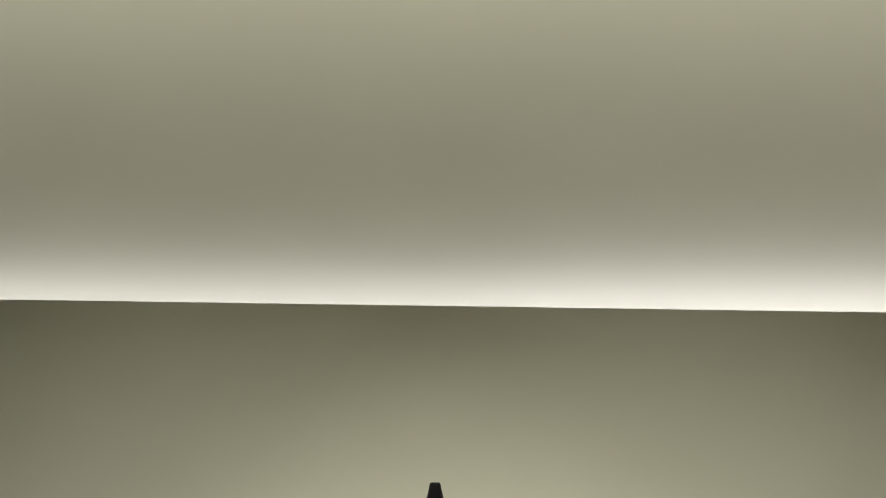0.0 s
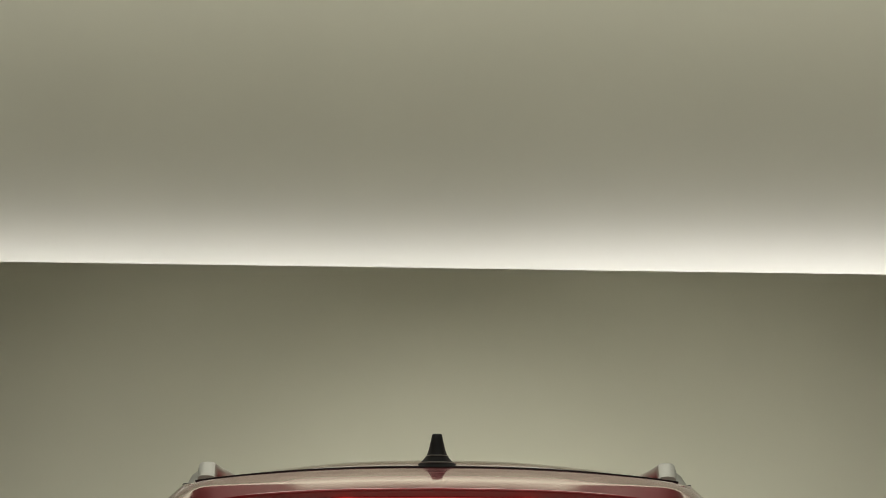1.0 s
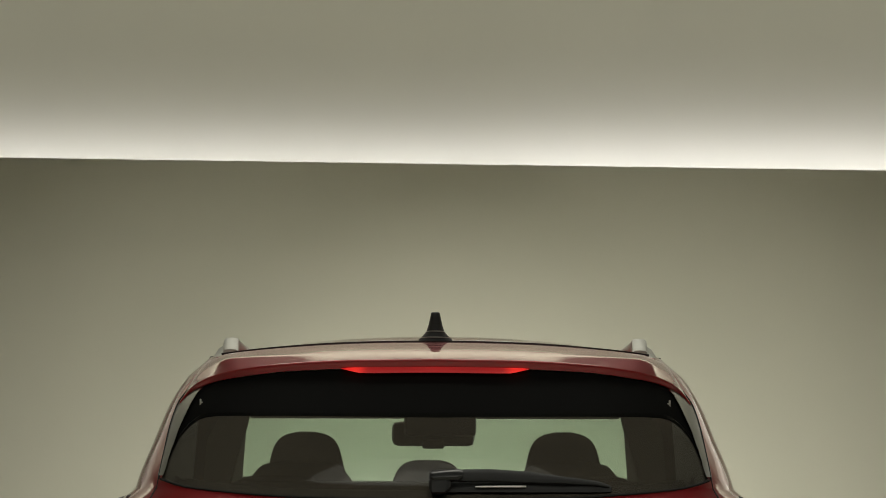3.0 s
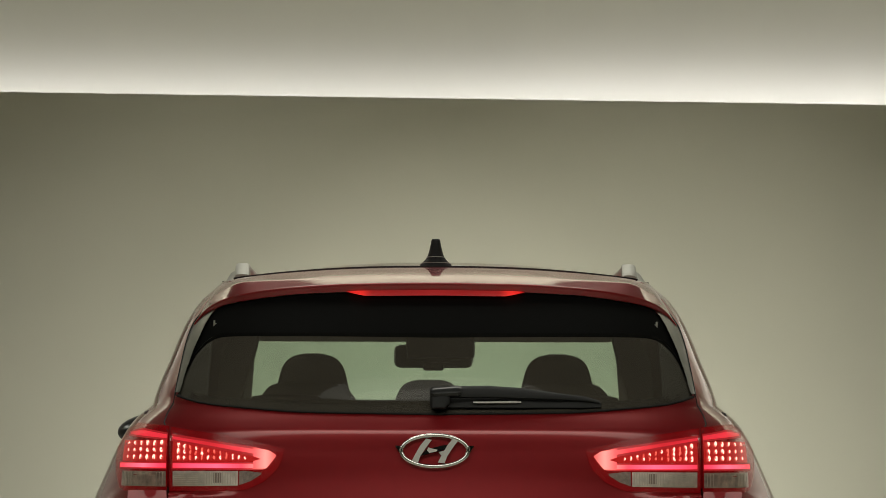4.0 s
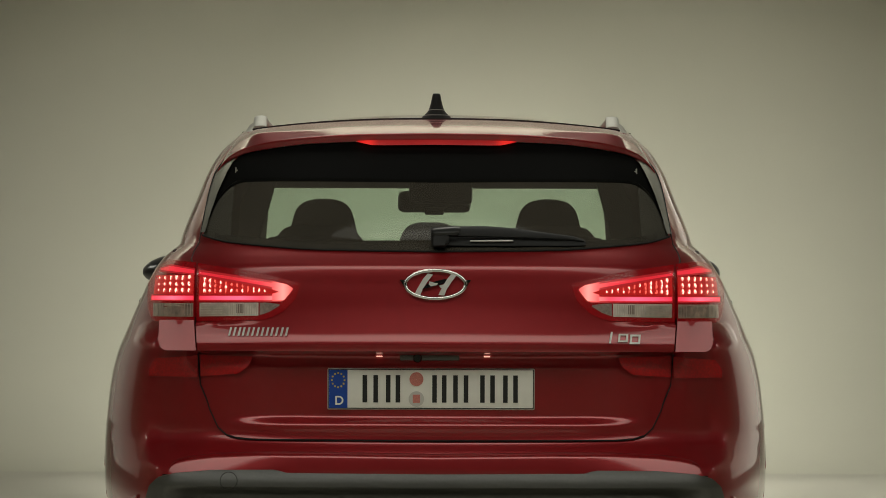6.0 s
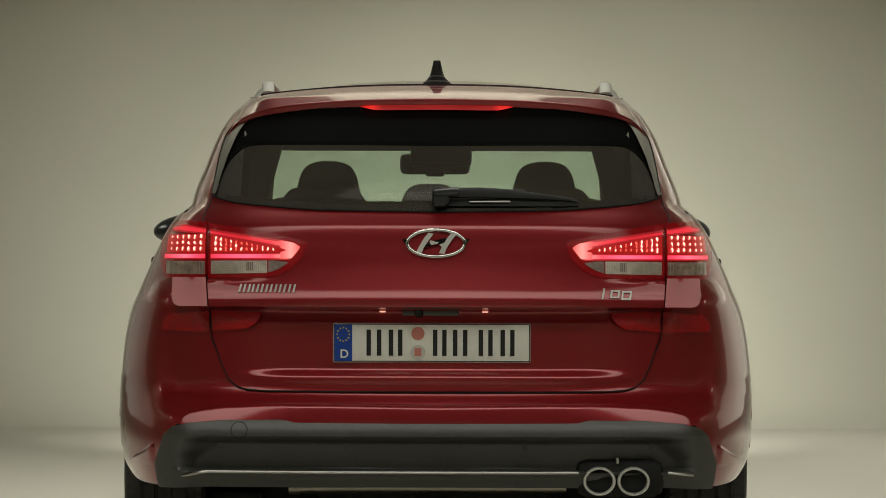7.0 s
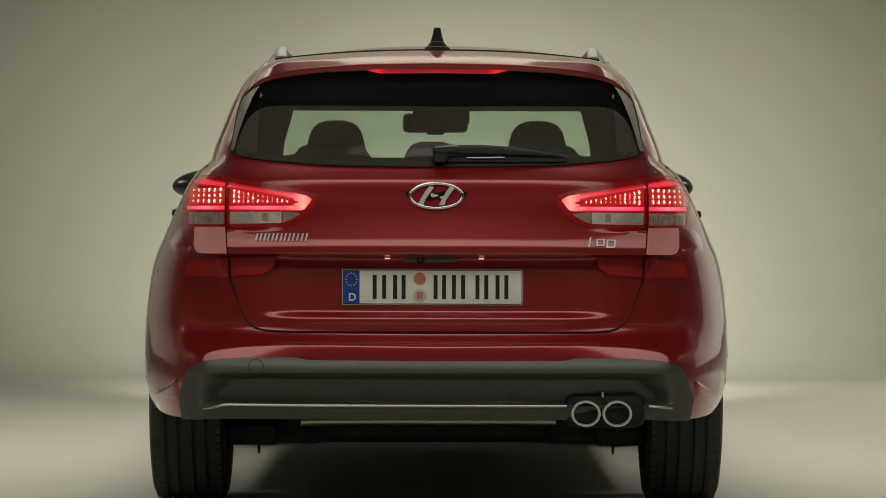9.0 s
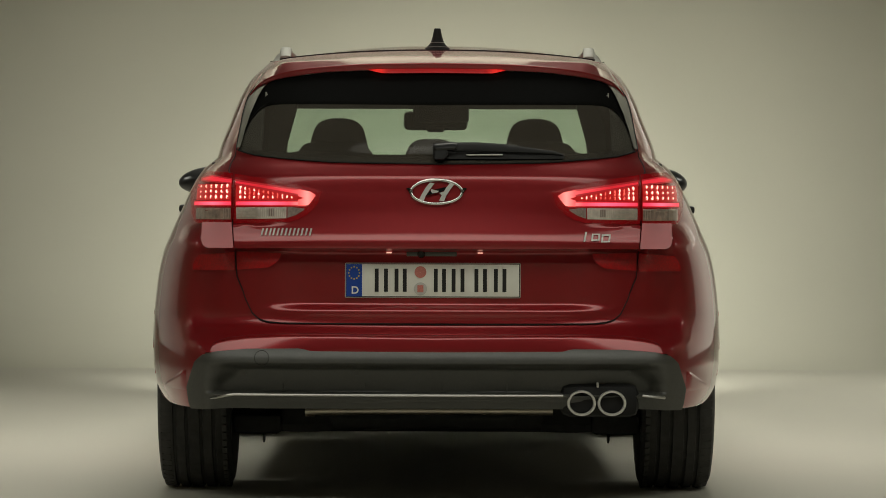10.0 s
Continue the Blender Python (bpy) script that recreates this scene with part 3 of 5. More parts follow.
for k in (-1, 1):
    part("inner_frame", skin_patch([k * x for x in span(0.53, 0.606, 12)], GLASS_BOTTOM, CLEAR_TOP, 0.0022, 0.001, 8), M_INNER, glass)
for k in (-1, 1):
    bm = box((k * 0.529 - 0.002, rear_y(0.529, 1.257) - 0.010, 1.250), (k * 0.529 + 0.002, rear_y(0.529, 1.257) - 0.003, 1.265), 0.001)
    add_box(bm, (min(k * 0.523, k * 0.530), rear_y(0.529, 1.257) - 0.010, 1.2555), (max(k * 0.523, k * 0.530), rear_y(0.529, 1.257) - 0.003, 1.2585), 0.001)
    part("window_clip", bm, M_SATIN, glass, "small pale clip")
part("window_seal", tube(bmesh.new(), [(x, rear_y(x, GLASS_BOTTOM(x)) - 0.006, GLASS_BOTTOM(x)) for x in span(-0.609, 0.609, 40)], 0.003, 6), M_GAP, glass)


# ---- gloss fins beside the rear window ----
def fin_mesh(sx):
    bm = bmesh.new()
    rows = []
    for k in range(31):
        z = 1.092 + (1.292 - 1.092) * k / 30
        xi = max(x for x in span(0.40, 0.609, 120) if GLASS_TOP(x) >= z - 0.001) - 0.001
        xo = max(xi + 0.004, spline(z, [(1.09, 0.621), (1.19, 0.608), (1.25, 0.594), (1.285, 0.568), (1.30, 0.55)]) - 0.002)
        row = []
        for j in range(5):
            x = xi + (xo - xi) * j / 4
            row.append(bm.verts.new((sx * x, rear_y(x, z) - 0.006 * (1 - 0.6 * j / 4) + 0.012 * (j / 4) - 0.012, z)))
        rows.append(row)
    grid_faces(bm, rows)
    return bm


for sx in (-1, 1):
    part("window_fin", fin_mesh(sx), M_SIDE_FIN, car, "gloss black fin beside the rear window")

# ---- roof spoiler ----
def spoiler_mesh():
    bm = bmesh.new()
    rows = []
    edge = curve_of([(0, 1.352), (0.20, 1.349), (0.34, 1.342), (0.42, 1.334), (0.48, 1.325), (0.524, 1.312), (0.552, 1.298), (0.575, 1.276), (0.592, 1.252)])
    for x in span(-0.585, 0.585, 64, True):
        ax = abs(x)
        fade = smooth01(0.53, 0.585, ax)
        zt = edge(x)
        zb = min(GLASS_TOP(x) + 0.002, zt - 0.010) if ax < 0.53 else zt - 0.016 + 0.010 * (ax - 0.53) / 0.055
        yb = rear_y(x, zb) - 0.002 - 0.009 * (1 - fade)
        yt = yb - 0.004 * (1 - fade)
        yf = yb + (max(0.69 + 0.13 * (ax / 0.592) ** 6, yb + 0.05) - yb) * (1 - fade) + 0.02 * fade
        zf = zt + (min(roof_z(x, yf) + 0.002, zt + 0.055) - zt) * (1 - fade) + 0.004 * fade
        crown = []
        for g in (1.0, 0.8, 0.6, 0.4, 0.2):
            y = yt + 0.010 + (yf - yt - 0.010) * g
            z = zt + 0.002 + (zf - zt - 0.002) * g + 0.024 * g * (1 - g) * (1 - fade)
            lift = max(0.0, roof_z(x, y) + 0.003 - z) * smooth01(0.535, 0.46, ax) if y > 0.45 else 0.0
            crown.append((x, y, z + lift))
        row = crown + [(x, yt + 0.010, zt + 0.002), (x, yt + 0.004, zt + 0.0008), (x, yt + 0.001, zt - 0.0005), (x, yt, zt - 0.0025), (x, yt + 0.0006, zt - 0.006),
               (x, yt + 0.003, zb + 0.006), (x, yb, zb), (x, yb + 0.03, zb + 0.004)]
        rows.append([bm.verts.new(p) for p in row])
    grid_faces(bm, rows)
    return bm


spoiler = part("roof_spoiler", spoiler_mesh(), M_RED, car, "dark red roof edge spoiler", sharp=60)
STOP_TOP = lin_of([(0, 1.3345), (0.19, 1.3325), (0.21, 1.331)])
STOP_BOTTOM = lin_of([(0, 1.3215), (0.14, 1.3200), (0.17, 1.3205), (0.21, 1.330)])
part("high_brake_light", skin_patch(span(-0.21, 0.21, 30), STOP_BOTTOM, STOP_TOP, 0.018, 0.02, 3), M_STOP, spoiler, "lit red high brake light strip")

# ---- rear lamps ----
LAMP_IN_TOP = lin_of([(0.343, 0.958), (0.372, 0.967), (0.47, 0.988), (0.612, 1.010)])
LAMP_IN_BOTTOM = lin_of([(0.343, 0.955), (0.348, 0.935), (0.356, 0.916), (0.387, 0.886), (0.415, 0.872), (0.44, 0.865), (0.612, 0.861)])
LAMP_OUT_TOP = lin_of([(0.618, 1.012), (0.705, 1.021), (0.735, 1.004), (0.750, 0.986), (0.766, 0.962)])
LAMP_OUT_BOTTOM = lin_of([(0.618, 0.861), (0.728, 0.860), (0.742, 0.866), (0.752, 0.882), (0.766, 0.956)])


def led_mark(bm, sx, x, z, off, r, rnd):
    """One small uneven flame-shaped light mark on the skin."""
    def at(px, pz, more=0.0):
        return bm.verts.new((sx * px, rear_y(px, pz) - off - more, pz))
    lean = rnd.uniform(-0.5, 0.5)
    outer = []
    for k in range(8):
        a = k * math.pi / 4
        q = r * rnd.uniform(0.55, 1.1)
        outer.append(at(x + 0.62 * q * math.cos(a) + lean * q * math.sin(a) * 0.4, z + 1.1 * q * math.sin(a)))
    tip = at(x, z, 0.0012)
    skip = rnd.choice((3, 4, 5, 6))
    for i in range(8):
        if i != skip:
            bm.faces.new((outer[i], outer[(i + 1) % 8], tip))


LENS_FOLD = lin_of([(0.343, 0.948), (0.40, 0.953), (0.612, 0.962), (0.70, 0.975), (0.766, 0.978)])


def lens_fold(x, z):
    """The clear cover's upper half leans back above a low fold."""
    return -0.006 * max(0.0, 1 - abs(z - LENS_FOLD(x)) / 0.055)


def rear_lamp(sx):
    side = (lambda xs: xs) if sx > 0 else (lambda xs: [-x for x in xs])
    # piece on the tailgate
    lamp = part("tail_lamp", skin_patch(side(span(0.343, 0.612, 36)), LAMP_IN_BOTTOM, LAMP_IN_TOP, 0.006, 0.012, 12), M_LAMP_BASE, car, "lit red rear lamp on the tailgate")
    gt, gb = lin_of([(0.412, 0.961), (0.612, 0.991)]), lin_of([(0.412, 0.946), (0.612, 0.980)])
    part("guide_edge", skin_patch(side(span(0.405, 0.609, 22)), lambda x: gb(x) - 0.003, lambda x: gt(x) + 0.003, 0.0085, 0.004, 3), M_GUIDE_EDGE, lamp)
    part("light_guide", skin_patch(side(span(0.414, 0.607, 22)), lambda x: gb(x) + 0.0025, lambda x: gt(x) - 0.0025, 0.0095, 0.004, 3), M_GUIDE, lamp)
    tipb = lin_of([(0.362, 0.943), (0.370, 0.932), (0.384, 0.915), (0.414, 0.914)])
    tipt = lin_of([(0.362, 0.946), (0.378, 0.956), (0.414, 0.963)])
    part("light_tip", skin_patch(side(span(0.362, 0.414, 16)), tipb, tipt, 0.010, 0.004, 5), M_GUIDE, lamp, "glowing pale red lamp tip")
    part("light_bar", skin_patch(side(span(0.414, 0.604, 20)), lambda x: 0.9155, lambda x: 0.9255, 0.010, 0.004, 2), M_BAR_LIT, lamp, "glowing red light bar")
    part("guide_edge", skin_patch(side(span(0.390, 0.607, 22)), lambda x: 0.9115, lambda x: 0.9295, 0.0085, 0.004, 2), M_GUIDE_EDGE, lamp)
    part("led_field", skin_patch(side(span(0.418, 0.606, 16)), lambda x: 0.930, lin_of([(0.418, 0.944), (0.606, 0.977)]), 0.008, 0.003, 3), M_LEDBACK, lamp)
    part("led_field", skin_patch(side(span(0.398, 0.420, 6)), lin_of([(0.398, 0.936), (0.420, 0.930)]), lin_of([(0.398, 0.937), (0.420, 0.9445)]), 0.0108, 0.003, 3), M_LEDBACK, lamp)
    rnd = random.Random(7 + sx)
    bm, dim = bmesh.new(), bmesh.new()
    for k in range(12):
        x = 0.433 + k * 0.0144
        top = 0.939 + 0.029 * (x - 0.433) / 0.158
        rows = 1 if k < 1 else 2 if k < 7 else 3
        for j in range(rows):
            z = 0.939 + (top - 0.939) * j / max(1, rows - 1)
            led_mark(dim if 1 < k < 10 and rnd.random() < 0.6 else bm, sx, x, z, 0.0115, 0.0040 + 0.0022 * k / 11, rnd)
    tagged(part("led_dots", bm, M_LED, lamp, "rows of bright led dots"), kind="stuff")
    tagged(part("led_dots", dim, M_LED_DIM, lamp, "rows of dim led dots"), kind="stuff")
    clear = lin_of([(0.393, 0.903), (0.42, 0.886), (0.449, 0.876), (0.604, 0.873)])
    revt = lin_of([(0.393, 0.905), (0.43, 0.909), (0.604, 0.908)])
    part("reversing_lens", skin_patch(side(span(0.449, 0.604, 16)), clear, revt, 0.009, 0.004, 6), M_LAMP_CLEAR, lamp, "clear reversing lamp lens")
    part("lens_corner", skin_patch(side(span(0.395, 0.446, 8)), clear, revt, 0.008, 0.004, 6), M_LAMP_FACET, lamp, "greyish faceted lens corner")
    for k in range(7):
        z = 0.8775 + k * 0.0042
        part("lens_rib", skin_patch(side(span(0.535, 0.600, 6)), lambda x: z, lambda x: z + 0.0014, 0.0108, 0.003, 1), M_RIB, lamp, smooth=False)
    for k in range(13):
        x = 0.453 + k * 0.0062
        part("lens_rib", skin_patch([sx * x, sx * (x + 0.0018)], lambda x: 0.878, lambda x: 0.907, 0.0108, 0.003, 1), M_RIB, lamp, smooth=False)
    part("bulb_holder", skin_patch(side(span(0.488, 0.506, 3)), lambda x: 0.882, lambda x: 0.905, 0.0102, 0.003, 1), M_LENS_DARK, lamp, smooth=False)
    cover = part("lens_cover", skin_patch(side(span(0.343, 0.612, 36)), LAMP_IN_BOTTOM, LAMP_IN_TOP, 0.015, 0.008, 12, dy=lens_fold), M_LENS, lamp)
    cover.visible_shadow = False
    # piece on the quarter panel
    lamp = part("tail_lamp", skin_patch(side(span(0.618, 0.766, 24)), LAMP_OUT_BOTTOM, LAMP_OUT_TOP, 0.006, 0.012, 12), M_LAMP_BASE, car, "lit red rear lamp on the rear wing")
    part("light_guide", skin_patch(side(span(0.621, 0.722, 12)), lin_of([(0.621, 0.983), (0.722, 0.993)]), lin_of([(0.621, 0.992), (0.69, 1.003), (0.722, 0.998)]), 0.0095, 0.004, 3), M_GUIDE, lamp)
    part("guide_edge", skin_patch(side(span(0.620, 0.728, 12)), lin_of([(0.621, 0.979), (0.728, 0.989)]), lin_of([(0.621, 0.996), (0.69, 1.008), (0.728, 1.000)]), 0.0085, 0.004, 3), M_GUIDE_EDGE, lamp)
    part("light_bar", skin_patch(side(span(0.621, 0.744, 14)), lambda x: 0.9155, lambda x: 0.9255, 0.010, 0.004, 2), M_BAR_LIT, lamp, "glowing red light bar")
    part("guide_edge", skin_patch(side(span(0.620, 0.747, 14)), lambda x: 0.9115, lambda x: 0.9295, 0.0085, 0.004, 2), M_GUIDE_EDGE, lamp)
    part("led_field", skin_patch(side(span(0.621, 0.738, 12)), lambda x: 0.930, lambda x: 0.979, 0.008, 0.003, 3), M_LEDBACK, lamp)
    bm = bmesh.new()
    for k in range(6):
        for j in range(3):
            led_mark(bm, sx, 0.634 + k * 0.0178, 0.940 + j * 0.0165, 0.0115, 0.0066 - 0.0009 * max(0, k - 2), rnd)
    tagged(part("led_dots", bm, M_LED, lamp, "rows of bright led dots"), kind="stuff")
    part("side_lens", skin_patch(side(span(0.621, 0.738, 24)), lambda x: 0.872, lambda x: 0.907, 0.0095, 0.004, 8), M_SIDE_LENS, lamp, "clear indicator lens")
    for k in range(9):
        x = 0.696 + k * 0.0042 if k > 2 else 0.628 + k * 0.008
        part("lens_rib", skin_patch([sx * x, sx * (x + 0.0016)], lambda x: 0.875, lambda x: 0.905, 0.0108, 0.003, 1), M_RIB, lamp, smooth=False)
    cover = part("lens_cover", skin_patch(side(span(0.618, 0.766, 24)), LAMP_OUT_BOTTOM, LAMP_OUT_TOP, 0.015, 0.008, 12, dy=lens_fold), M_LENS, lamp)
    cover.visible_shadow = False
    # flat painted step under the lamp
    y0 = rear_y(0.612, 0.795) - 0.004 + shelf_pull(0.612, 0.795)
    low = lin_of([(0.6195, 0.787), (0.688, 0.787), (0.697, 0.790), (0.703, 0.797), (0.707, 0.810)])
    bm = bmesh.new()
    rows = []
    for k in range(9):
        row = []
        for x in span(0.6195, 0.707, 20):
            z = low(x) + (0.864 - low(x)) * k / 8
            x = 0.707 - (0.707 - x) * (0.098 - 0.10 * (z - 0.79)) / 0.0875
            row.append(bm.verts.new((sx * x, y0 + 0.22 * (x - 0.612) + 0.6 * (x - 0.612) ** 2 + (0.40 + 0.08 * smooth01(0.615, 0.690, x)) * (z - 0.79), z)))
        rows.append(row)
    grid_faces(bm, rows)
    rim = rows[0] + [r[-1] for r in rows[1:]] + rows[-1][-2::-1] + [r[0] for r in rows[-2:0:-1]]
    inner = [bm.verts.new(v.co + Vector((0, 0.11, 0))) for v in rim]
    grid_faces(bm, [rim, inner], True)
    part("lamp_step", bm, M_RED, car, "dark red step under the rear lamp")
    # reflex strips under the lamps
    part("reflector", skin_patch(side(span(0.466, 0.600, 18)), lin_of([(0.466, 0.765), (0.474, 0.748), (0.50, 0.729), (0.600, 0.721)]), lin_of([(0.466, 0.772), (0.600, 0.774)]), 0.010, 0.008, 4), M_LAMP_RED, car, "dark red reflector strip")
    part("reflector", skin_patch(side(span(0.608, 0.740, 14)), lambda x: 0.719, lin_of([(0.608, 0.774), (0.725, 0.764), (0.740, 0.735)]), 0.007, 0.008, 4), M_LAMP_RED, car, "dark red reflector strip")


for sx in (-1, 1):
    rear_lamp(sx)


# ---- badges and number plate ----
def gate_y(x, z):
    return rear_y(x, z) - 0.004 + plate_recess(x, z)


def slab(bm, outline, off, depth=0.003):
    """A raised flat shape on the tailgate from its (x, z) outline."""
    top = [bm.verts.new((x, gate_y(x, z) - off, z)) for x, z in outline]
    low = [bm.verts.new((x, gate_y(x, z) + 0.002, z)) for x, z in outline]
    bm.faces.new(top)
    grid_faces(bm, [top, low], True)


badge_path = [(0.076 * math.cos(a) - 0.001, 0.0355 * math.sin(a) + 0.956) for a in [2 * math.pi * k / 64 for k in range(64)]]
bm = tube(bmesh.new(), [(x, gate_y(x, z) - 0.005, z) for x, z in badge_path], 0.0049, 10, closed=True)
badge = part("badge", bm, M_CHROME, gate, "chrome oval badge")
for k in (-1, 1):
    bm = bmesh.new()
    slab(bm, [(k * 0.068 - 0.001, 0.946), (k * 0.078 - 0.001, 0.949), (k * 0.086 - 0.001, 0.962), (k * 0.090 - 0.001, 0.968), (k * 0.076 - 0.001, 0.968)][::k], 0.007)
    part("badge_tab", bm, M_CHROME, badge)
    bm = bmesh.new()
    c = k * 0.0305
    slab(bm, [(c - 0.024, 0.930), (c - 0.009, 0.928), (c - 0.003, 0.944), (c + 0.010, 0.964), (c + 0.023, 0.981), (c + 0.010, 0.984), (c - 0.002, 0.970), (c - 0.016, 0.946)], 0.009)
    part("emblem", bm, M_LETTER, badge)
bm = bmesh.new()
slab(bm, [(-0.034, 0.944), (-0.012, 0.950), (0.012, 0.956), (0.030, 0.962), (0.040, 0.972), (0.018, 0.969), (-0.006, 0.963), (-0.022, 0.958)], 0.0086)
part("emblem", bm, M_FIN, badge)
bm = bmesh.new()
slab(bm, [(-0.013, 0.9515), (0.002, 0.9545), (0.006, 0.959), (-0.004, 0.9605), (-0.016, 0.964), (-0.018, 0.957)], 0.0098)
slab(bm, [(0.008, 0.953), (0.020, 0.9565), (0.026, 0.950), (0.021, 0.944), (0.013, 0.947)], 0.0098)
part("emblem", bm, M_LETTER, badge)


def bar_word(x0, z0, widths, height, lean, parent, label, closed=False):
    """Plain raised chrome bars in place of lettering: two strokes to a sign, or an open box."""
    x, t = x0, 0.0052
    for w in widths:
        bm = bmesh.new()
        for q in (x, x + w - t) if w > 0.012 else (x,):
            slab(bm, [(q, z0), (q + t, z0), (q + t + lean, z0 + height), (q + lean, z0 + height)], 0.004)
        if closed:
            for f in (0.0, 0.8):
                slab(bm, [(x + t + lean * f, z0 + height * f), (x + w - t + lean * f, z0 + height * f), (x + w - t + lean * (f + 0.2), z0 + height * (f + 0.2)), (x + t + lean * (f + 0.2), z0 + height * (f + 0.2))], 0.004)
        part("lettering", bm, M_LETTER, parent, label, smooth=False)
        x += w + 0.0072


bar_word(-0.526, 0.825, (0.017, 0.016, 0.017, 0.017, 0.017, 0.018, 0.005), 0.0215, 0.005, gate, "chrome maker's lettering")
bar_word(0.437, 0.809, (0.0085,), 0.029, 0.006, gate, "chrome model lettering")
bar_word(0.460, 0.812, (0.025,), 0.021, 0.003, gate, "chrome model lettering", True)
bar_word(0.490, 0.807, (0.027,), 0.024, 0.003, gate, "chrome model lettering", True)

PX, PZ0, PZ1, PY = -0.0112, 0.6395, 0.7445, 0.088


def plate_box(x0, x1, z0, z1, proud, bevel=0.0):
    return box((PX + x0, PY - proud, z0), (PX + x1, PY + 0.012, z1), bevel)


plate = part("number_plate", plate_box(-0.262, 0.262, PZ0, PZ1, 0.0, 0.004), M_LETTER, gate, "white number plate with dark bars and blue band")
part("plate_line", plate_box(-0.2595, 0.2595, PZ0 + 0.0025, PZ1 - 0.0025, 0.0012, 0.001), M_INK, plate)
part("plate_face", plate_box(-0.258, 0.2575, PZ0 + 0.0045, PZ1 - 0.004, 0.0025, 0.002), M_PLATE, plate)
part("blue_band", plate_box(-0.2575, -0.211, PZ0 + 0.0045, PZ1 - 0.0045, 0.0035), M_BLUE, plate, "blue country band")
for k in range(12):
    a = 2 * math.pi * k / 12
    part("star_dot", plate_box(-0.2345 + 0.016 * math.cos(a) - 0.002, -0.2345 + 0.016 * math.cos(a) + 0.002, 0.714 + 0.018 * math.sin(a) - 0.002, 0.714 + 0.018 * math.sin(a) + 0.002, 0.0042), M_YELLOW, plate, smooth=False)
font = bpy.data.curves.new("country_letter", "FONT")
font.body, font.size, font.extrude, font.offset = "D", 0.031, 0.0004, 0.0006
holder = new("country_letter", font)
letter = new("country_letter", bpy.data.meshes.new_from_object(holder))
bpy.data.objects.remove(holder)
letter.data.materials.append(M_PLATE)
letter.parent, letter.matrix_basis = plate, pose(PX - 0.2435, PY - 0.0040, 0.6525, 90)
for x0, x1 in ((-0.176, -0.131), (-0.117, -0.075), (0.000, 0.042), (0.053, 0.097), (0.121, 0.164), (0.179, 0.222)):
    for a, b, c, d in ((x0 + 0.003, x0 + 0.0145, 0.658, 0.727), (x1 - 0.0145, x1 - 0.003, 0.658, 0.727)):
        part("plate_bar", plate_box(a, b, c, d, 0.004), M_INK, plate, smooth=False)
for zc, r, m in ((0.717, 0.0175, M_SEAL_RED), (0.667, 0.0195, M_SEAL)):
    part("sticker", lathe(bmesh.new(), [(PY - 0.0045, 0.0005), (PY - 0.0045, r), (PY, r)], 24, "y", (PX - 0.037, 0, zc)), m, plate)
part("sticker", plate_box(-0.046, -0.028, 0.657, 0.678, 0.0052), M_SEAL_RED, plate, smooth=False)

for x in (-0.142, 0.130):
    part("plate_lamp", box((x - 0.008, gate_y(x, 0.770) - 0.006, 0.7725), (x + 0.008, gate_y(x, 0.770) + 0.004, 0.7755), 0.0012), M_PLATELAMP, gate, "lit number plate lamp")
part("rear_camera", lathe(bmesh.new(), [(0.0, 0.0005), (0.0, 0.009), (0.004, 0.012), (0.04, 0.013)], 20, "y", (-0.046, gate_y(-0.046, 0.77) - 0.012, 0.770)), M_GLOSS_BLACK, gate, "small reversing camera")
part("handle_pad", box((-0.09, gate_y(0, 0.775) - 0.006, 0.764), (0.06, gate_y(0, 0.775) + 0.02, 0.778), 0.003), M_BLACK_PLASTIC, gate)

# ---- rear wiper ----
def wiper_point(x, z, off):
    return (x, rear_y(x, z) - off, z)


def wiper_bar(stations):
    """A flat bar along the window: x, lower z, upper z, near and far distance from the glass."""
    bm = bmesh.new()
    rows = []
    for x, z0, z1, near, far in stations:
        h = z1 - z0
        rows.append([bm.verts.new(wiper_point(x, z, o)) for z, o in ((z0, near), (z0 + 0.1 * h, far * 0.9), (z0 + 0.35 * h, far), (z0 + 0.75 * h, far), (z0 + 0.95 * h, far * 0.85), (z1, near))])
    grid_faces(bm, rows, True)
    bm.faces.new(rows[0])
    bm.faces.new(rows[-1])
    return bm


wiper = part("rear_wiper", wiper_bar([(-0.012, 1.060, 1.098, 0.004, 0.030), (-0.006, 1.050, 1.103, 0.004, 0.040), (0.022, 1.050, 1.105, 0.004, 0.042), (0.034, 1.062, 1.103, 0.004, 0.036)]), M_WIPER, car, "black rear wiper arm", sharp=30)
part("wiper_cap", wiper_bar([(-0.009, 1.082, 1.098, 0.03, 0.043), (-0.003, 1.079, 1.101, 0.03, 0.047), (0.05, 1.080, 1.106, 0.03, 0.047), (0.06, 1.085, 1.104, 0.03, 0.043)]), M_MIRROR, wiper)
part("wiper_arm", wiper_bar([(0.026, 1.078, 1.102, 0.022, 0.036), (0.06, 1.077, 1.105, 0.020, 0.036), (0.12, 1.078, 1.106, 0.018, 0.034), (0.20, 1.075, 1.101, 0.016, 0.030), (0.28, 1.074, 1.090, 0.014, 0.026), (0.35, 1.070, 1.081, 0.012, 0.020), (0.378, 1.066, 1.072, 0.012, 0.016)]), M_WIPER, wiper, sharp=30)
part("wiper_blade", wiper_bar([(-0.005, 1.056, 1.066, 0.002, 0.012), (0.03, 1.053, 1.081, 0.002, 0.016), (0.20, 1.053, 1.081, 0.002, 0.016), (0.33, 1.054, 1.076, 0.002, 0.014), (0.382, 1.056, 1.070, 0.002, 0.012)]), M_WIPER, wiper, sharp=30)
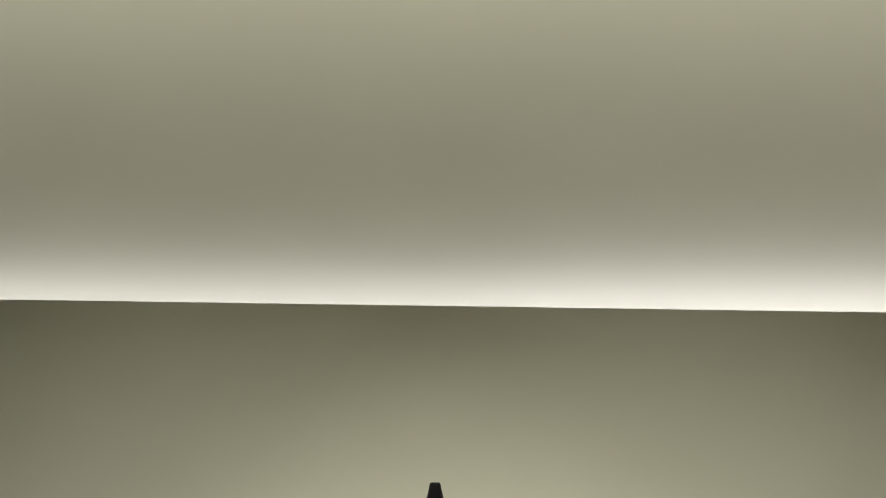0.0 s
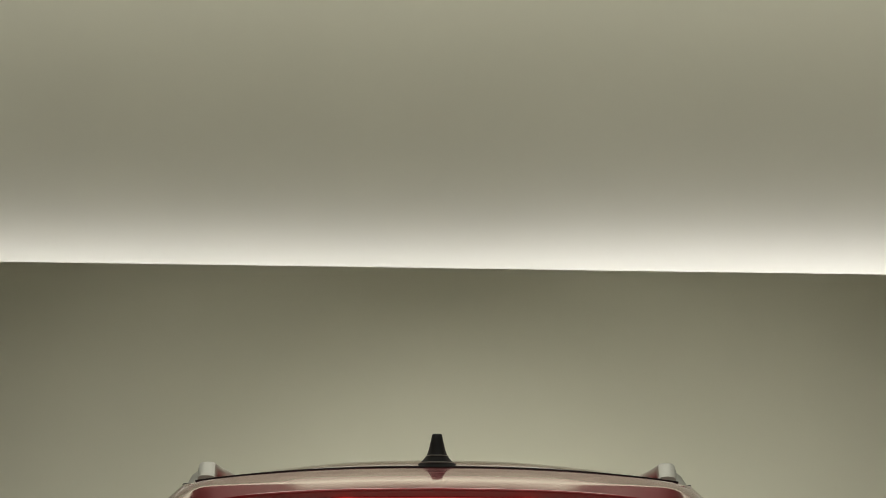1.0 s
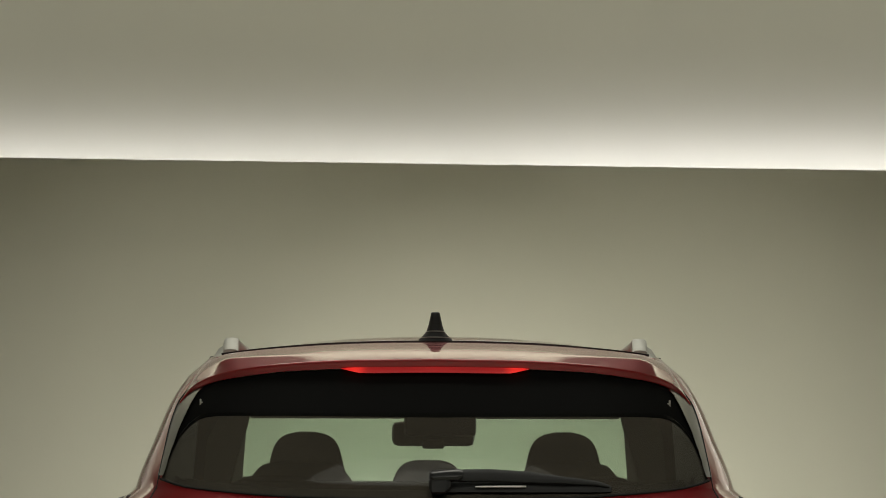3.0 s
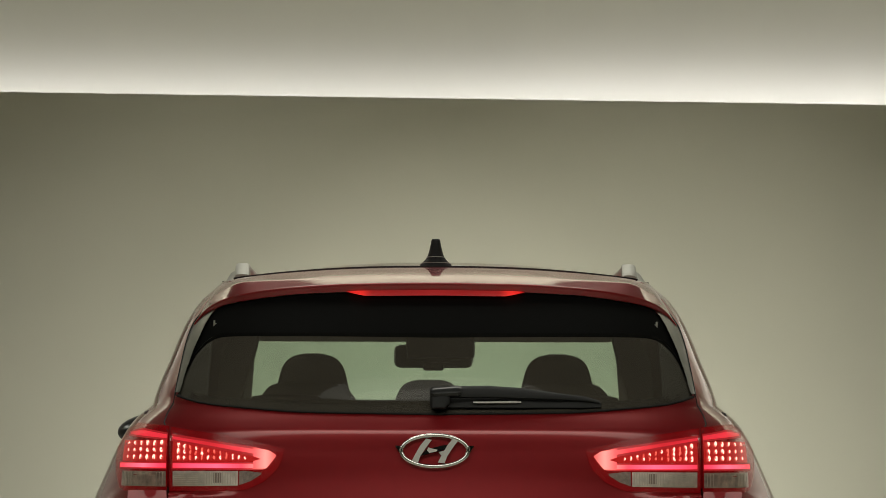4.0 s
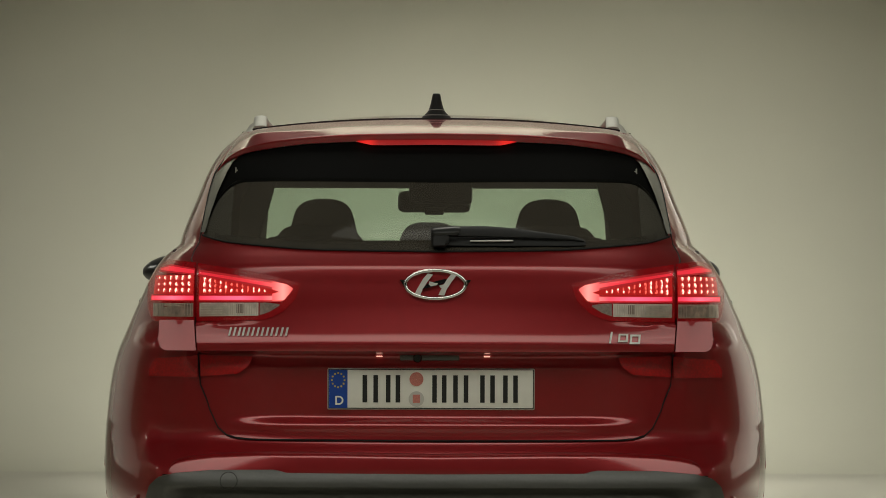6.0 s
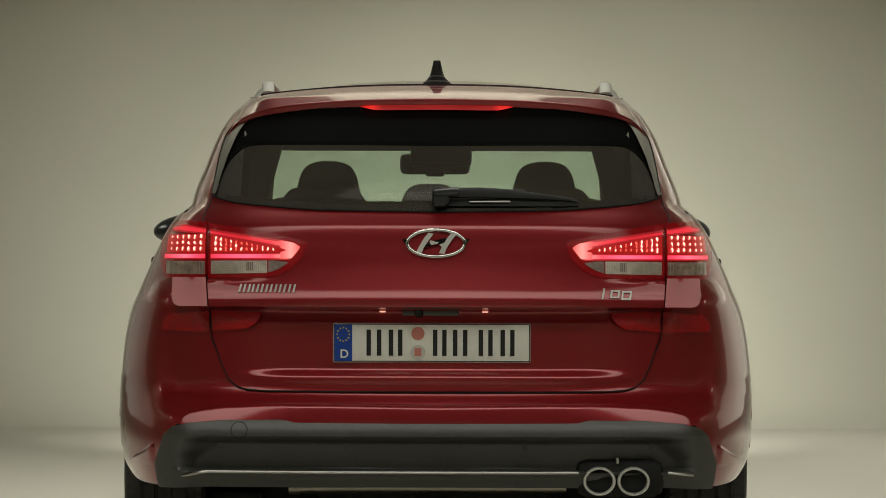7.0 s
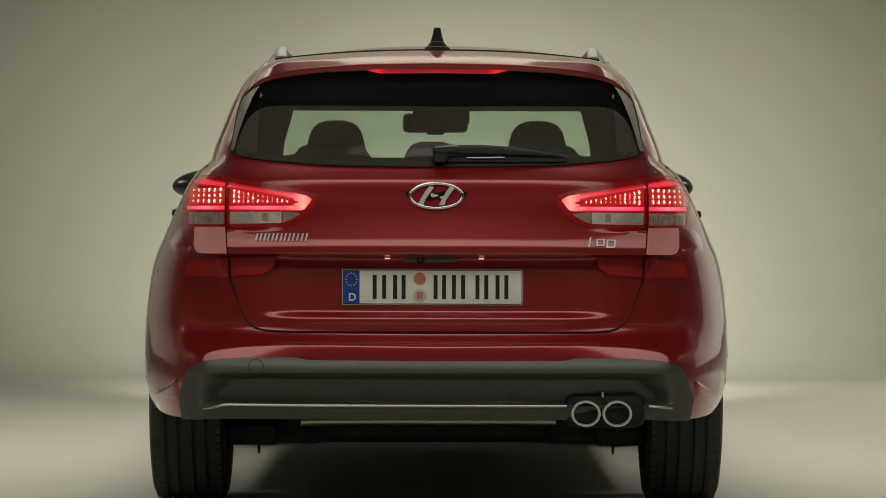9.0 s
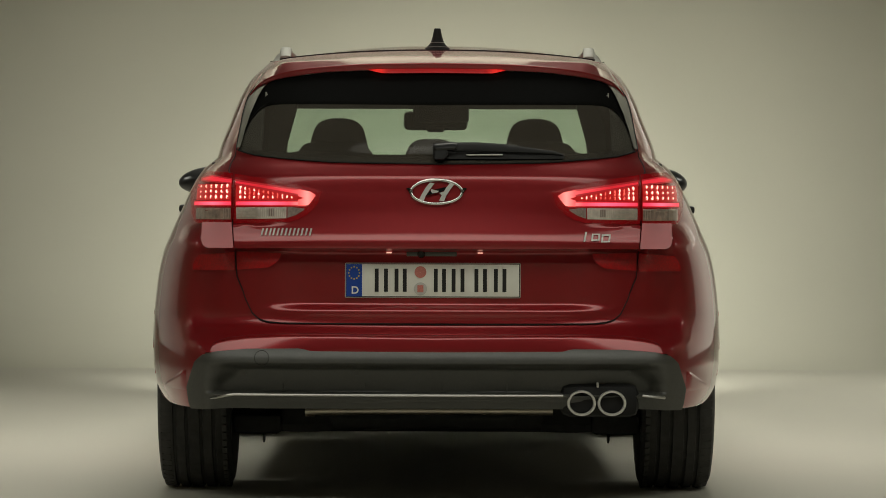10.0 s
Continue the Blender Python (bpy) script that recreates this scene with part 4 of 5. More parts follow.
# pale strip drawn in for the sliver of light at the blade
part("wiper_glint", wiper_bar([(0.087, 1.0655, 1.0690, 0.018, 0.024), (0.10, 1.0648, 1.0697, 0.018, 0.024), (0.185, 1.0655, 1.0710, 0.018, 0.024), (0.197, 1.0662, 1.0705, 0.018, 0.024)]), M_LETTER, wiper, "pale strip standing in for a light sliver at the blade")

# ---- bumper ----
CLAD_TOP = lin_of([(0, 0.481), (0.372, 0.483), (0.400, 0.491), (0.56, 0.489), (0.656, 0.480), (0.700, 0.468), (0.722, 0.448), (0.748, 0.372)])
CLAD_BOTTOM = lin_of([(0, 0.313), (0.60, 0.311), (0.735, 0.306), (0.742, 0.325), (0.748, 0.366)])


def clad_y(x, z):
    """The cladding: a light upper band, a recessed panel, a lower lip, and a plain facet at each end."""
    ax = abs(x)
    sweep = 0.052 * (ax / 0.68) ** 3 + 6.0 * max(0.0, ax - 0.645) ** 2
    band = 0.12 * max(0.0, z - 0.448) + 8.0 * max(0.0, z - 0.448) ** 2 + 0.15 * max(0.0, 0.448 - z)
    recess = 0.052 * smooth01(0.449, 0.426, z) * smooth01(0.352, 0.362, z) + 0.012 * smooth01(0.352, 0.34, z) + 0.5 * max(0.0, 0.335 - z)
    inner = smooth01(0.698, 0.625 - 0.07 * smooth01(0.38, 0.44, z), ax)
    y = -0.012 + sweep + band + recess * inner
    return y - max(0.0, y - rear_y(ax, z) + 0.005) * smooth01(0.672, 0.712, ax)


def clad_mesh():
    bm = bmesh.new()
    rows = []
    for k in range(45):
        row = []
        for x in span(-0.748, 0.748, 120, True):
            low, high = CLAD_BOTTOM(x), CLAD_TOP(x)
            mid = min(0.449, low + 0.94 * (high - low))
            z = low + (mid - low) * k / 34 if k < 35 else mid + (high - mid) * (k - 34) / 10
            row.append(bm.verts.new((x, clad_y(x, z), z)))
        rows.append(row)
    grid_faces(bm, rows)
    rim = rows[0] + [r[-1] for r in rows[1:]] + rows[-1][-2::-1] + [r[0] for r in rows[-2:0:-1]]
    inner = [bm.verts.new(v.co + Vector((0, 0.05, 0))) for v in rim]
    grid_faces(bm, [rim, inner], True)
    return bm


def clad_tube(pts, radius, off, name, mat, label=""):
    path = [(x, clad_y(x, z) - off, z) for x, z in pts]
    return part(name, tube(bmesh.new(), path, radius, 8), mat, bumper, label)


bumper = part("bumper_cladding", clad_mesh(), M_BLACK_PLASTIC, car, "textured dark grey bumper cladding", sharp=35)
clad_tube([(x, 0.3535 - 0.014 * smooth01(-0.60, -0.675, x)) for x in span(-0.672, 0.375, 60)], [0.0015, 0.003] + [0.0044] * 58 + [0.004], 0.003, "chrome_strip", M_TRIM_STRIP, "thin chrome trim strip")
clad_tube([(x, 0.352 - 0.11 * (x - 0.62)) for x in span(0.612, 0.680, 8)], 0.0042, 0.003, "chrome_strip", M_TRIM_STRIP)
for x in (-0.455, -0.21, 0.02, 0.21):
    part("panel_rib", box((x - 0.002, clad_y(x, 0.375) - 0.006, 0.362), (x + 0.002, clad_y(x, 0.375) + 0.01, 0.386), 0.001), M_BLACK_PLASTIC, bumper)
bm = tube(bmesh.new(), [(-0.517 + 0.0215 * math.cos(a), clad_y(-0.517 + 0.0215 * math.cos(a), 0.463 + 0.0215 * math.sin(a)) - 0.0002, 0.463 + 0.0215 * math.sin(a)) for a in [2 * math.pi * k / 28 for k in range(28)]], 0.0011, 6, closed=True)
part("tow_eye_cover", bm, M_INNER, bumper, "round tow eye cover seam")
for x in (-0.57, -0.235, 0.235, 0.57):
    part("parking_sensor", lathe(bmesh.new(), [(-0.004, 0.001), (-0.004, 0.0085), (0.01, 0.0095)], 16, "y", (x, clad_y(x, 0.418) + 0.002, 0.418)), M_BLACK_PLASTIC, bumper)

# ---- blades low in the bumper's corners ----
for sx in (-1, 1):
    bm = bmesh.new()
    rows = []
    for k in range(13):
        f = k / 12
        x = 0.752 + 0.086 * f
        low, high = 0.358, 0.361 + 0.058 * (1 - f)
        row = [(rear_y(x, low) + 0.006, low - 0.002)]
        for j in range(5):
            z = low + (high - low) * j / 4
            row.append((rear_y(x, z) - 0.001 - 0.026 * (1 - f) * smooth01(0.0, 0.2, f) * j / 4, z))
        row.append((rear_y(x, high) + 0.006, high + 0.010))
        rows.append([bm.verts.new((sx * x, y, z)) for y, z in row])
    grid_faces(bm, rows)
    part("corner_blade", bm, M_RED, car, "dark red blade in the bumper corner", sharp=50)

# ---- flat painted step above the cladding ----
bm = bmesh.new()
rows = []
STEP_TOP = lin_of([(0, 0.531), (0.30, 0.535), (0.45, 0.534), (0.56, 0.529), (0.62, 0.521), (0.650, 0.513), (0.664, 0.505), (0.671, 0.494), (0.674, 0.484)])
for k in range(9):
    f = k / 8
    row = []
    for x in span(-0.674, 0.674, 80, True):
        lo = CLAD_TOP(x) - 0.006
        z = lo + (STEP_TOP(x) - lo) * f
        out = 0.052 * (abs(x) / 0.68) ** 3 + 0.3 * max(0.0, abs(x) - 0.47) ** 2
        y = rear_y(0, 0.484) - 0.008 + out + (0.17 + 0.30 * smooth01(0.30, 0.64, abs(x))) * (z - 0.480) + 1.9 * (z - 0.480) ** 2 + 0.016 * max(0, (f - 0.85) / 0.15) ** 2
        row.append(bm.verts.new((x, y, z)))
    rows.append(row)
grid_faces(bm, rows)
rim = rows[0] + [r[-1] for r in rows[1:]] + rows[-1][-2::-1] + [r[0] for r in rows[-2:0:-1]]
inner = [bm.verts.new(v.co + Vector((0, 0.06, 0))) for v in rim]
grid_faces(bm, [rim, inner], True)
part("bumper_step", bm, M_RED, car, "dark red step along the bumper", sharp=50)

# ---- exhaust ----
surround = part("exhaust_surround", box((0.368, 0.030, 0.288), (0.602, 0.20, 0.386), 0.028), M_GAP, bumper, "black exhaust cut-out")
for x in (0.4305, 0.5205):
    bm = bmesh.new()
    lathe(bm, [(0.03, 0.0352), (0.017, 0.0358), (0.012, 0.0375), (0.012, 0.0425), (0.017, 0.0440), (0.024, 0.0445), (0.10, 0.043)], 40, "y", (0, 0, 0))
    bmesh.ops.scale(bm, vec=(0.97, 1, 0.86), verts=bm.verts)
    bmesh.ops.translate(bm, vec=(x, 0, 0.331), verts=bm.verts)
    tip = part("exhaust_tip", bm, M_PIPE_RIM, car, "bright oval exhaust tip")
    bm = bmesh.new()
    lathe(bm, [(0.0302, 0.0346), (0.09, 0.033), (0.2, 0.033), (0.2, 0.001)], 32, "y")
    bmesh.ops.scale(bm, vec=(0.97, 1, 0.86), verts=bm.verts)
    bmesh.ops.translate(bm, vec=(x, 0, 0.331), verts=bm.verts)
    part("pipe_inside", bm, M_PIPE_INSIDE, tip)
part("exhaust_sensor", box((0.475, 0.025, 0.377), (0.482, 0.05, 0.392), 0.002), M_SATIN, surround)
part("exhaust_pipe", tube(bmesh.new(), [(-0.40, 0.46, 0.281), (-0.1, 0.46, 0.283), (0.36, 0.46, 0.283)], 0.015, 14), M_STEEL, car, "dull steel exhaust cross pipe")
part("silencer", tube(bmesh.new(), [(-0.405, 0.46, 0.281), (-0.375, 0.46, 0.281)], 0.018, 14), M_STEEL, car)

# ---- underside and rear axle ----
part("floor_pan", box((-0.60, 1.3, 0.16), (0.60, 4.2, 0.34), 0.03), M_UNDER, car, "dark underbody")
part("fuel_tank", box((-0.56, 1.45, 0.155), (0.56, 2.1, 0.32), 0.04), M_UNDER, car)
# the sills also hold back side light from the floor under the car
for sx in (-1, 1):
    part("sill", box((min(sx * 0.70, sx * 0.83), 1.38, 0.165), (max(sx * 0.70, sx * 0.83), 3.33, 0.30), 0.02), M_BLACK_PLASTIC, car)
# unseen bar added to block light coming under the car from ahead
part("underfloor_light_block", box((-0.66, 4.10, 0.08), (0.66, 4.16, 0.30), 0.01), M_BLACK_PLASTIC, car)
part("rear_tray", box((-0.60, 0.22, 0.315), (0.60, 0.9, 0.34), 0.01), M_UNDER, car)
axle = [(-0.66, 1.05, 0.235), (-0.45, 1.02, 0.222), (-0.2, 0.98, 0.222), (0, 0.97, 0.224), (0.2, 0.98, 0.222), (0.45, 1.02, 0.222), (0.66, 1.05, 0.235)]
part("rear_axle_beam", tube(bmesh.new(), axle, [0.035, 0.042, 0.034, 0.03, 0.034, 0.042, 0.035], 12), M_UNDER, car, "dark rear axle beam")
for sx in (-1, 1):
    part("trailing_arm", box((min(sx * 0.50, sx * 0.655), 0.92, 0.178), (max(sx * 0.50, sx * 0.655), 1.5, 0.24), 0.015), M_UNDER, car)
    part("damper", tube(bmesh.new(), [(sx * 0.585, 1.0, 0.18), (sx * 0.56, 1.05, 0.52)], 0.026, 12), M_UNDER, car)
    part("spring_cup", lathe(bmesh.new(), [(0.185, 0.001), (0.185, 0.09), (0.21, 0.10), (0.30, 0.06)], 24, "z", (sx * 0.43, 1.0, 0)), M_UNDER, car)
    part("axle_bolt", tube(bmesh.new(), [(sx * 0.557, 0.95, 0.185), (sx * 0.557, 0.95, 0.158), (sx * 0.557, 0.95, 0.148)], [0.005, 0.005, 0.002], 8), M_UNDER, car)
    for wy in (1.03, 3.68):
        bm = bmesh.new()
        rows = []
        for k in range(21):
            a = math.pi * (0.03 + 0.94 * k / 20)
            rows.append([bm.verts.new((sx * x, wy + 0.345 * math.cos(a), 0.316 + 0.345 * math.sin(a))) for x in (0.60, 0.865)])
        grid_faces(bm, rows)
        part("wheel_arch_liner", bm, M_UNDER, car)

# ---- wheels ----
def tyre_mesh():
    bm = bmesh.new()
    w, r = 0.1165, 0.316
    prof = [(-0.085, 0.215), (-0.107, 0.235), (-w, 0.268), (-0.1135, 0.292), (-0.1045, 0.307), (-0.092, 0.3135)]
    for gx in (-0.064, -0.024, 0.022, 0.060):
        prof += [(gx - 0.0065, r - abs(gx) * 0.02), (gx - 0.0045, r - 0.009), (gx + 0.0045, r - 0.009), (gx + 0.0065, r - abs(gx) * 0.02)]
    prof += [(0.092, 0.3135), (0.1045, 0.307), (0.1135, 0.292), (w, 0.268), (0.107, 0.235), (0.085, 0.215)]
    return lathe(bm, prof, 96)


def shoulder_blocks():
    """Cross cuts of the outer tread shoulder, as thin raised lugs round the tyre."""
    bm = bmesh.new()
    for k in range(72):
        a = 2 * math.pi * k / 72
        for lo, hi, r0 in ((0.074, 0.105, 0.3145), (-0.105, -0.078, 0.3145)):
            m = Matrix.Rotation(a, 4, "X") @ Matrix.Translation((0, 0, r0))
            add = [Vector(p) for p in ((lo, -0.0105, 0.0022), (hi, -0.0080, -0.0035), (hi, 0.0125, -0.0035), (lo, 0.0100, 0.0022))]
            top = [bm.verts.new(m @ p) for p in add]
            low = [bm.verts.new(m @ (p - Vector((0, 0, 0.006)))) for p in add]
            bm.faces.new(top)
            grid_faces(bm, [top, low], True)
    return bm


def rim_mesh():
    bm = bmesh.new()
    lathe(bm, [(-0.09, 0.19), (-0.095, 0.222), (0.095, 0.222), (0.098, 0.214), (0.085, 0.203), (0.02, 0.196)], 48)
    lathe(bm, [(0.05, 0.065), (0.085, 0.062), (0.09, 0.03), (0.09, 0.001)], 32)
    return bm


SPOKE = box((0.052, -0.015, 0.05), (0.08, 0.015, 0.205), 0.004)
TYRE, LUGS, RIM = tyre_mesh(), shoulder_blocks(), rim_mesh()
for sx in (-1, 1):
    for wy in (1.03, 3.68):
        wheel = part("wheel", RIM.copy(), M_ALLOY, car, "silver multi-spoke alloy wheel")
        wheel.matrix_basis = pose(sx * 0.7705, wy, 0.316, 0, 0, 0 if sx > 0 else 180)
        for k in range(10):
            part("spoke", SPOKE.copy(), M_ALLOY, wheel).matrix_basis = Matrix.Rotation(2 * math.pi * k / 10, 4, "X")
        part("tyre", TYRE.copy(), M_TYRE, wheel, "black tyre with grooved tread")
        tagged(part("tread_pattern", LUGS.copy(), M_TYRE, wheel, smooth=False), kind="stuff")
        part("brake_shield", lathe(bmesh.new(), [(-0.086, 0.001), (-0.086, 0.217), (-0.080, 0.219)], 40), M_UNDER, wheel)
        part("brake_disc", lathe(bmesh.new(), [(0.0, 0.001), (0.0, 0.14), (-0.02, 0.14), (-0.02, 0.001)], 32), M_STEEL, wheel)

# ---- roof rails and aerial ----
for sx in (-1, 1):
    bm = bmesh.new()
    rows = []
    for k in range(41):
        f = k / 40
        y = 0.90 + 1.75 * f
        lift = 0.034 * smooth01(-0.01, 0.035, f) * smooth01(1.01, 0.955, f)
        x = 0.488 + 0.016 * math.sin(math.pi * f)
        z = roof_z(x, y) + lift - 0.004
        wide = 0.019 if f < 0.06 else 0.015
        sec = []
        for a in range(12):
            an = 2 * math.pi * a / 12
            cx, cz = math.cos(an), math.sin(an)
            sec.append(bm.verts.new((sx * (x + wide * math.copysign(abs(cx) ** 0.6, cx)), y, z + 0.012 * math.copysign(abs(cz) ** 0.7, cz))))
        rows.append(sec)
    grid_faces(bm, rows, True)
    bm.faces.new(rows[0])
    bm.faces.new(rows[-1])
    rail = part("roof_rail", bm, M_SATIN, car, "satin silver roof rail")
    for y0, y1 in ((0.895, 1.0), (2.50, 2.64)):
        bm = bmesh.new()
        rows = []
        for k in range(9):
            y = y0 + (y1 - y0) * k / 8
            zr = roof_z(0.510, y) - 0.006
            top = 0.034 * (smooth01(-0.15, 0.45, k / 8) if y0 < 1 else smooth01(1.15, 0.55, k / 8))
            rows.append([bm.verts.new((sx * (0.510 + dx), y, zr + dz)) for dx, dz in ((-0.026, 0), (-0.040, top * 0.75), (-0.038, top + 0.003), (-0.008, top + 0.003), (0.009, top * 0.72), (0.024, 0))])
        grid_faces(bm, rows)
        bm.faces.new(rows[0])
        bm.faces.new(rows[-1])
        part("rail_foot", bm, M_SATIN, rail)
        part("foot_gasket", box((sx * 0.510 - 0.028, y0 - 0.003, roof_z(0.510, (y0 + y1) / 2) - 0.016), (sx * 0.510 + 0.028, y1 + 0.003, roof_z(0.510, y0) - 0.001), 0.003), M_GAP, rail)

bm = bmesh.new()
rows = []
for zf, wx, y0, y1 in ((0.0, 0.0415, 0.73, 0.91), (0.07, 0.0385, 0.732, 0.906), (0.17, 0.0310, 0.736, 0.893), (0.30, 0.0232, 0.74, 0.876), (0.36, 0.0210, 0.742, 0.866), (0.55, 0.0168, 0.746, 0.83), (0.8, 0.0128, 0.75, 0.80), (0.96, 0.0106, 0.752, 0.785), (1.0, 0.0090, 0.756, 0.78)):
    row = []
    for k in range(20):
        a = 2 * math.pi * k / 20
        c, s = math.cos(a), math.sin(a)
        y = (y0 + y1) / 2 + (y1 - y0) / 2 * s
        row.append(bm.verts.new((wx * math.copysign(abs(c) ** 0.55, c), y, roof_z(0, 0.82) - 0.003 + 0.0645 * zf + (roof_z(0, y) - roof_z(0, 0.82)) * (1 - zf))))
    rows.append(row)
grid_faces(bm, rows, True)
bm.faces.new(rows[-1])
aerial = part("roof_aerial", bm, M_WIPER, car, "black shark fin roof aerial", sharp=50)
for zf, wx, y0, y1 in ((0.075, 0.0381, 0.732, 0.906), (0.30, 0.0238, 0.739, 0.877)):
    ring = [(wx * math.copysign(abs(math.cos(a)) ** 0.55, math.cos(a)), (y0 + y1) / 2 + (y1 - y0) / 2 * math.sin(a), roof_z(0, 0.82) - 0.003 + 0.0645 * zf) for a in [2 * math.pi * k / 40 for k in range(40)]]
    part("aerial_seam", tube(bmesh.new(), ring, 0.0009, 6, closed=True), M_SATIN, aerial)

# ---- mirrors and door handles ----
for sx in (-1, 1):
    bm = bmesh.new()
    rows = []
    for k in range(9):
        f = k / 8
        f = math.sin(math.pi / 2 * f)
        x = 0.80 + (0.144 if sx > 0 else 0.174) * f
        h = 0.056 * math.sqrt(1.02 - f ** 2.6)
        d = 0.080 * math.sqrt(1.02 - f ** 3)
        zc = 1.016 - 0.012 * f
        rows.append([bm.verts.new((sx * x, 2.78 + d * math.cos(2 * math.pi * a / 14), zc + h * math.sin(2 * math.pi * a / 14))) for a in range(14)])
    grid_faces(bm, rows, True)
    bm.faces.new(rows[0])
    bm.faces.new(rows[-1])
    part("door_mirror", bm, M_MIRROR, car, "dark door mirror")
    for y in (1.75, 2.72):
        part("door_handle", box((min(sx * 0.84, sx * 0.897), y, 0.891), (max(sx * 0.84, sx * 0.897), y + 0.20, 0.919), 0.010), M_MIRROR, car, "dark door handle")

# ---- side windows and windscreen ----
def loft_pane(i0, i1, t0, t1, mirror, inset=0.006):
    bm = bmesh.new()
    rows = []
    for k in range(9):
        half = skin_ring(1 + t0 + (t1 - t0) * k / 8)
        row = []
        for i in range(i0 + SIDE, i1 + SIDE + 1):
            x, y, z = half[i]
            row.append((x, y, z))
        rows.append(row)
    if mirror == 0:
        rows = [row + [(-x, y, z) for x, y, z in row[-2::-1]] for row in rows]
    elif mirror < 0:
        rows = [[(-x, y, z) for x, y, z in row] for row in rows]
    vr = [[bm.verts.new((x * (1 - inset), y, z)) for x, y, z in row] for row in rows]
    grid_faces(bm, vr)
    return bm


for sx in (-1, 1):
    for i0, i1 in ((47, 53), (54, 61), (62, 71)):
        ob = part("side_window", loft_pane(i0, i1, 0.0, 0.93, sx), M_GLASS_SIDE, car, "dark tinted side window")
screen = part("windscreen", loft_pane(75, 95, 0.0, 0.93, 0), M_GLASS_FRONT, car, "green tinted windscreen")
screen.visible_shadow = False

# ---- cabin ----
def upholstery(cx, cy, widths, depth, lean, n=28):
    """A padded form from half widths by height: thick below, rounded off at the top."""
    bm = bmesh.new()
    z0, z1 = widths[0][0], widths[-1][0]
    rows = []
    for k in range(n + 1):
        f = k / n
        z = z0 + (z1 - z0) * (1 - (1 - f) ** 1.8)
        w = spline(z, widths)
        d = depth * math.sqrt(max(0.05, 1 - ((z - z0) / (z1 - z0)) ** 6))
        row = []
        for a in range(32):
            c, q = math.cos(2 * math.pi * a / 32), math.sin(2 * math.pi * a / 32)
            row.append(bm.verts.new((cx + w * math.copysign(abs(c) ** 0.6, c), cy + lean * (z0 - z) + d * math.copysign(abs(q) ** 0.6, q), z)))
        rows.append(row)
    grid_faces(bm, rows, True)
    bm.faces.new(rows[0])
    bm.faces.new(rows[-1])
    return bm


for cx, out in ((-0.3485, -1), (0.347, 1)):
    seat = part("front_seat", upholstery(cx + out * 0.014, 2.10, [(0.45, 0.24), (0.90, 0.22), (1.03, 0.175), (1.085, 0.145), (1.115, 0.124), (1.138, 0.10), (1.148, 0.04)], 0.09, 0.18), M_CLOTH, car, "dark cloth front seat")
    part("headrest", upholstery(cx, 2.02, [(1.02, 0.122), (1.09, 0.112), (1.145, 0.099), (1.185, 0.088), (1.205, 0.075), (1.218, 0.056), (1.2265, 0.022)], 0.05, 0.1), M_CLOTH, seat)
    part("seat_base", box((cx - 0.24, 2.05, 0.36), (cx + 0.24, 2.65, 0.50), 0.04), M_CLOTH, seat)
bench = part("rear_seat", box((-0.62, 1.42, 0.40), (0.62, 1.56, 1.0885), 0.012), M_CLOTH, car, "dark cloth rear bench seat")
part("seat_base", box((-0.62, 1.5, 0.36), (0.62, 2.0, 0.52), 0.04), M_CLOTH, bench)
part("headrest", upholstery(-0.018, 1.55, [(1.05, 0.096), (1.09, 0.090), (1.115, 0.080), (1.132, 0.066), (1.140, 0.05), (1.1445, 0.03)], 0.04, 0.0), M_CLOTH, bench)
part("headrest", upholstery(-0.405, 1.55, [(1.05, 0.11), (1.085, 0.10), (1.098, 0.09), (1.104, 0.05)], 0.04, 0.0), M_CLOTH, bench)
part("headrest", upholstery(0.40, 1.55, [(1.05, 0.11), (1.085, 0.10), (1.098, 0.09), (1.104, 0.05)], 0.04, 0.0), M_CLOTH, bench)
part("boot_floor", box((-0.66, 0.24, 0.58), (0.66, 1.45, 0.62), 0.01), M_CLOTH, car)
part("dashboard", box((-0.58, 2.95, 0.62), (0.58, 3.26, 1.02), 0.05), M_UNDER, car, "dark dashboard")
bm = bmesh.new()
rows = []
for y in span(0.70, 2.60, 12):
    rows.append([bm.verts.new((x, y, roof_z(x, y) - 0.035)) for x in span(-0.53, 0.53, 10)])
grid_faces(bm, rows)
part("headliner", bm, M_HEADLINER, car, "grey headliner")
for x0, x1 in ((-0.53, -0.084), (0.112, 0.53)):
    part("sun_visor", box((x0, 2.50, 1.276), (x1, 2.525, 1.37), 0.008), M_HEADLINER, car, "folded grey sun visor")
mirror = part("interior_mirror", box((-0.124, 2.52, 1.198), (0.113, 2.56, 1.268), 0.018), M_MIRROR, car, "dark interior mirror")
part("mirror_sensor", box((-0.037, 2.50, 1.190), (0.026, 2.53, 1.215), 0.006), M_MIRROR, mirror)
part("mirror_mount", box((-0.088, 2.50, 1.225), (0.118, 2.54, 1.365), 0.012), M_MIRROR, mirror)
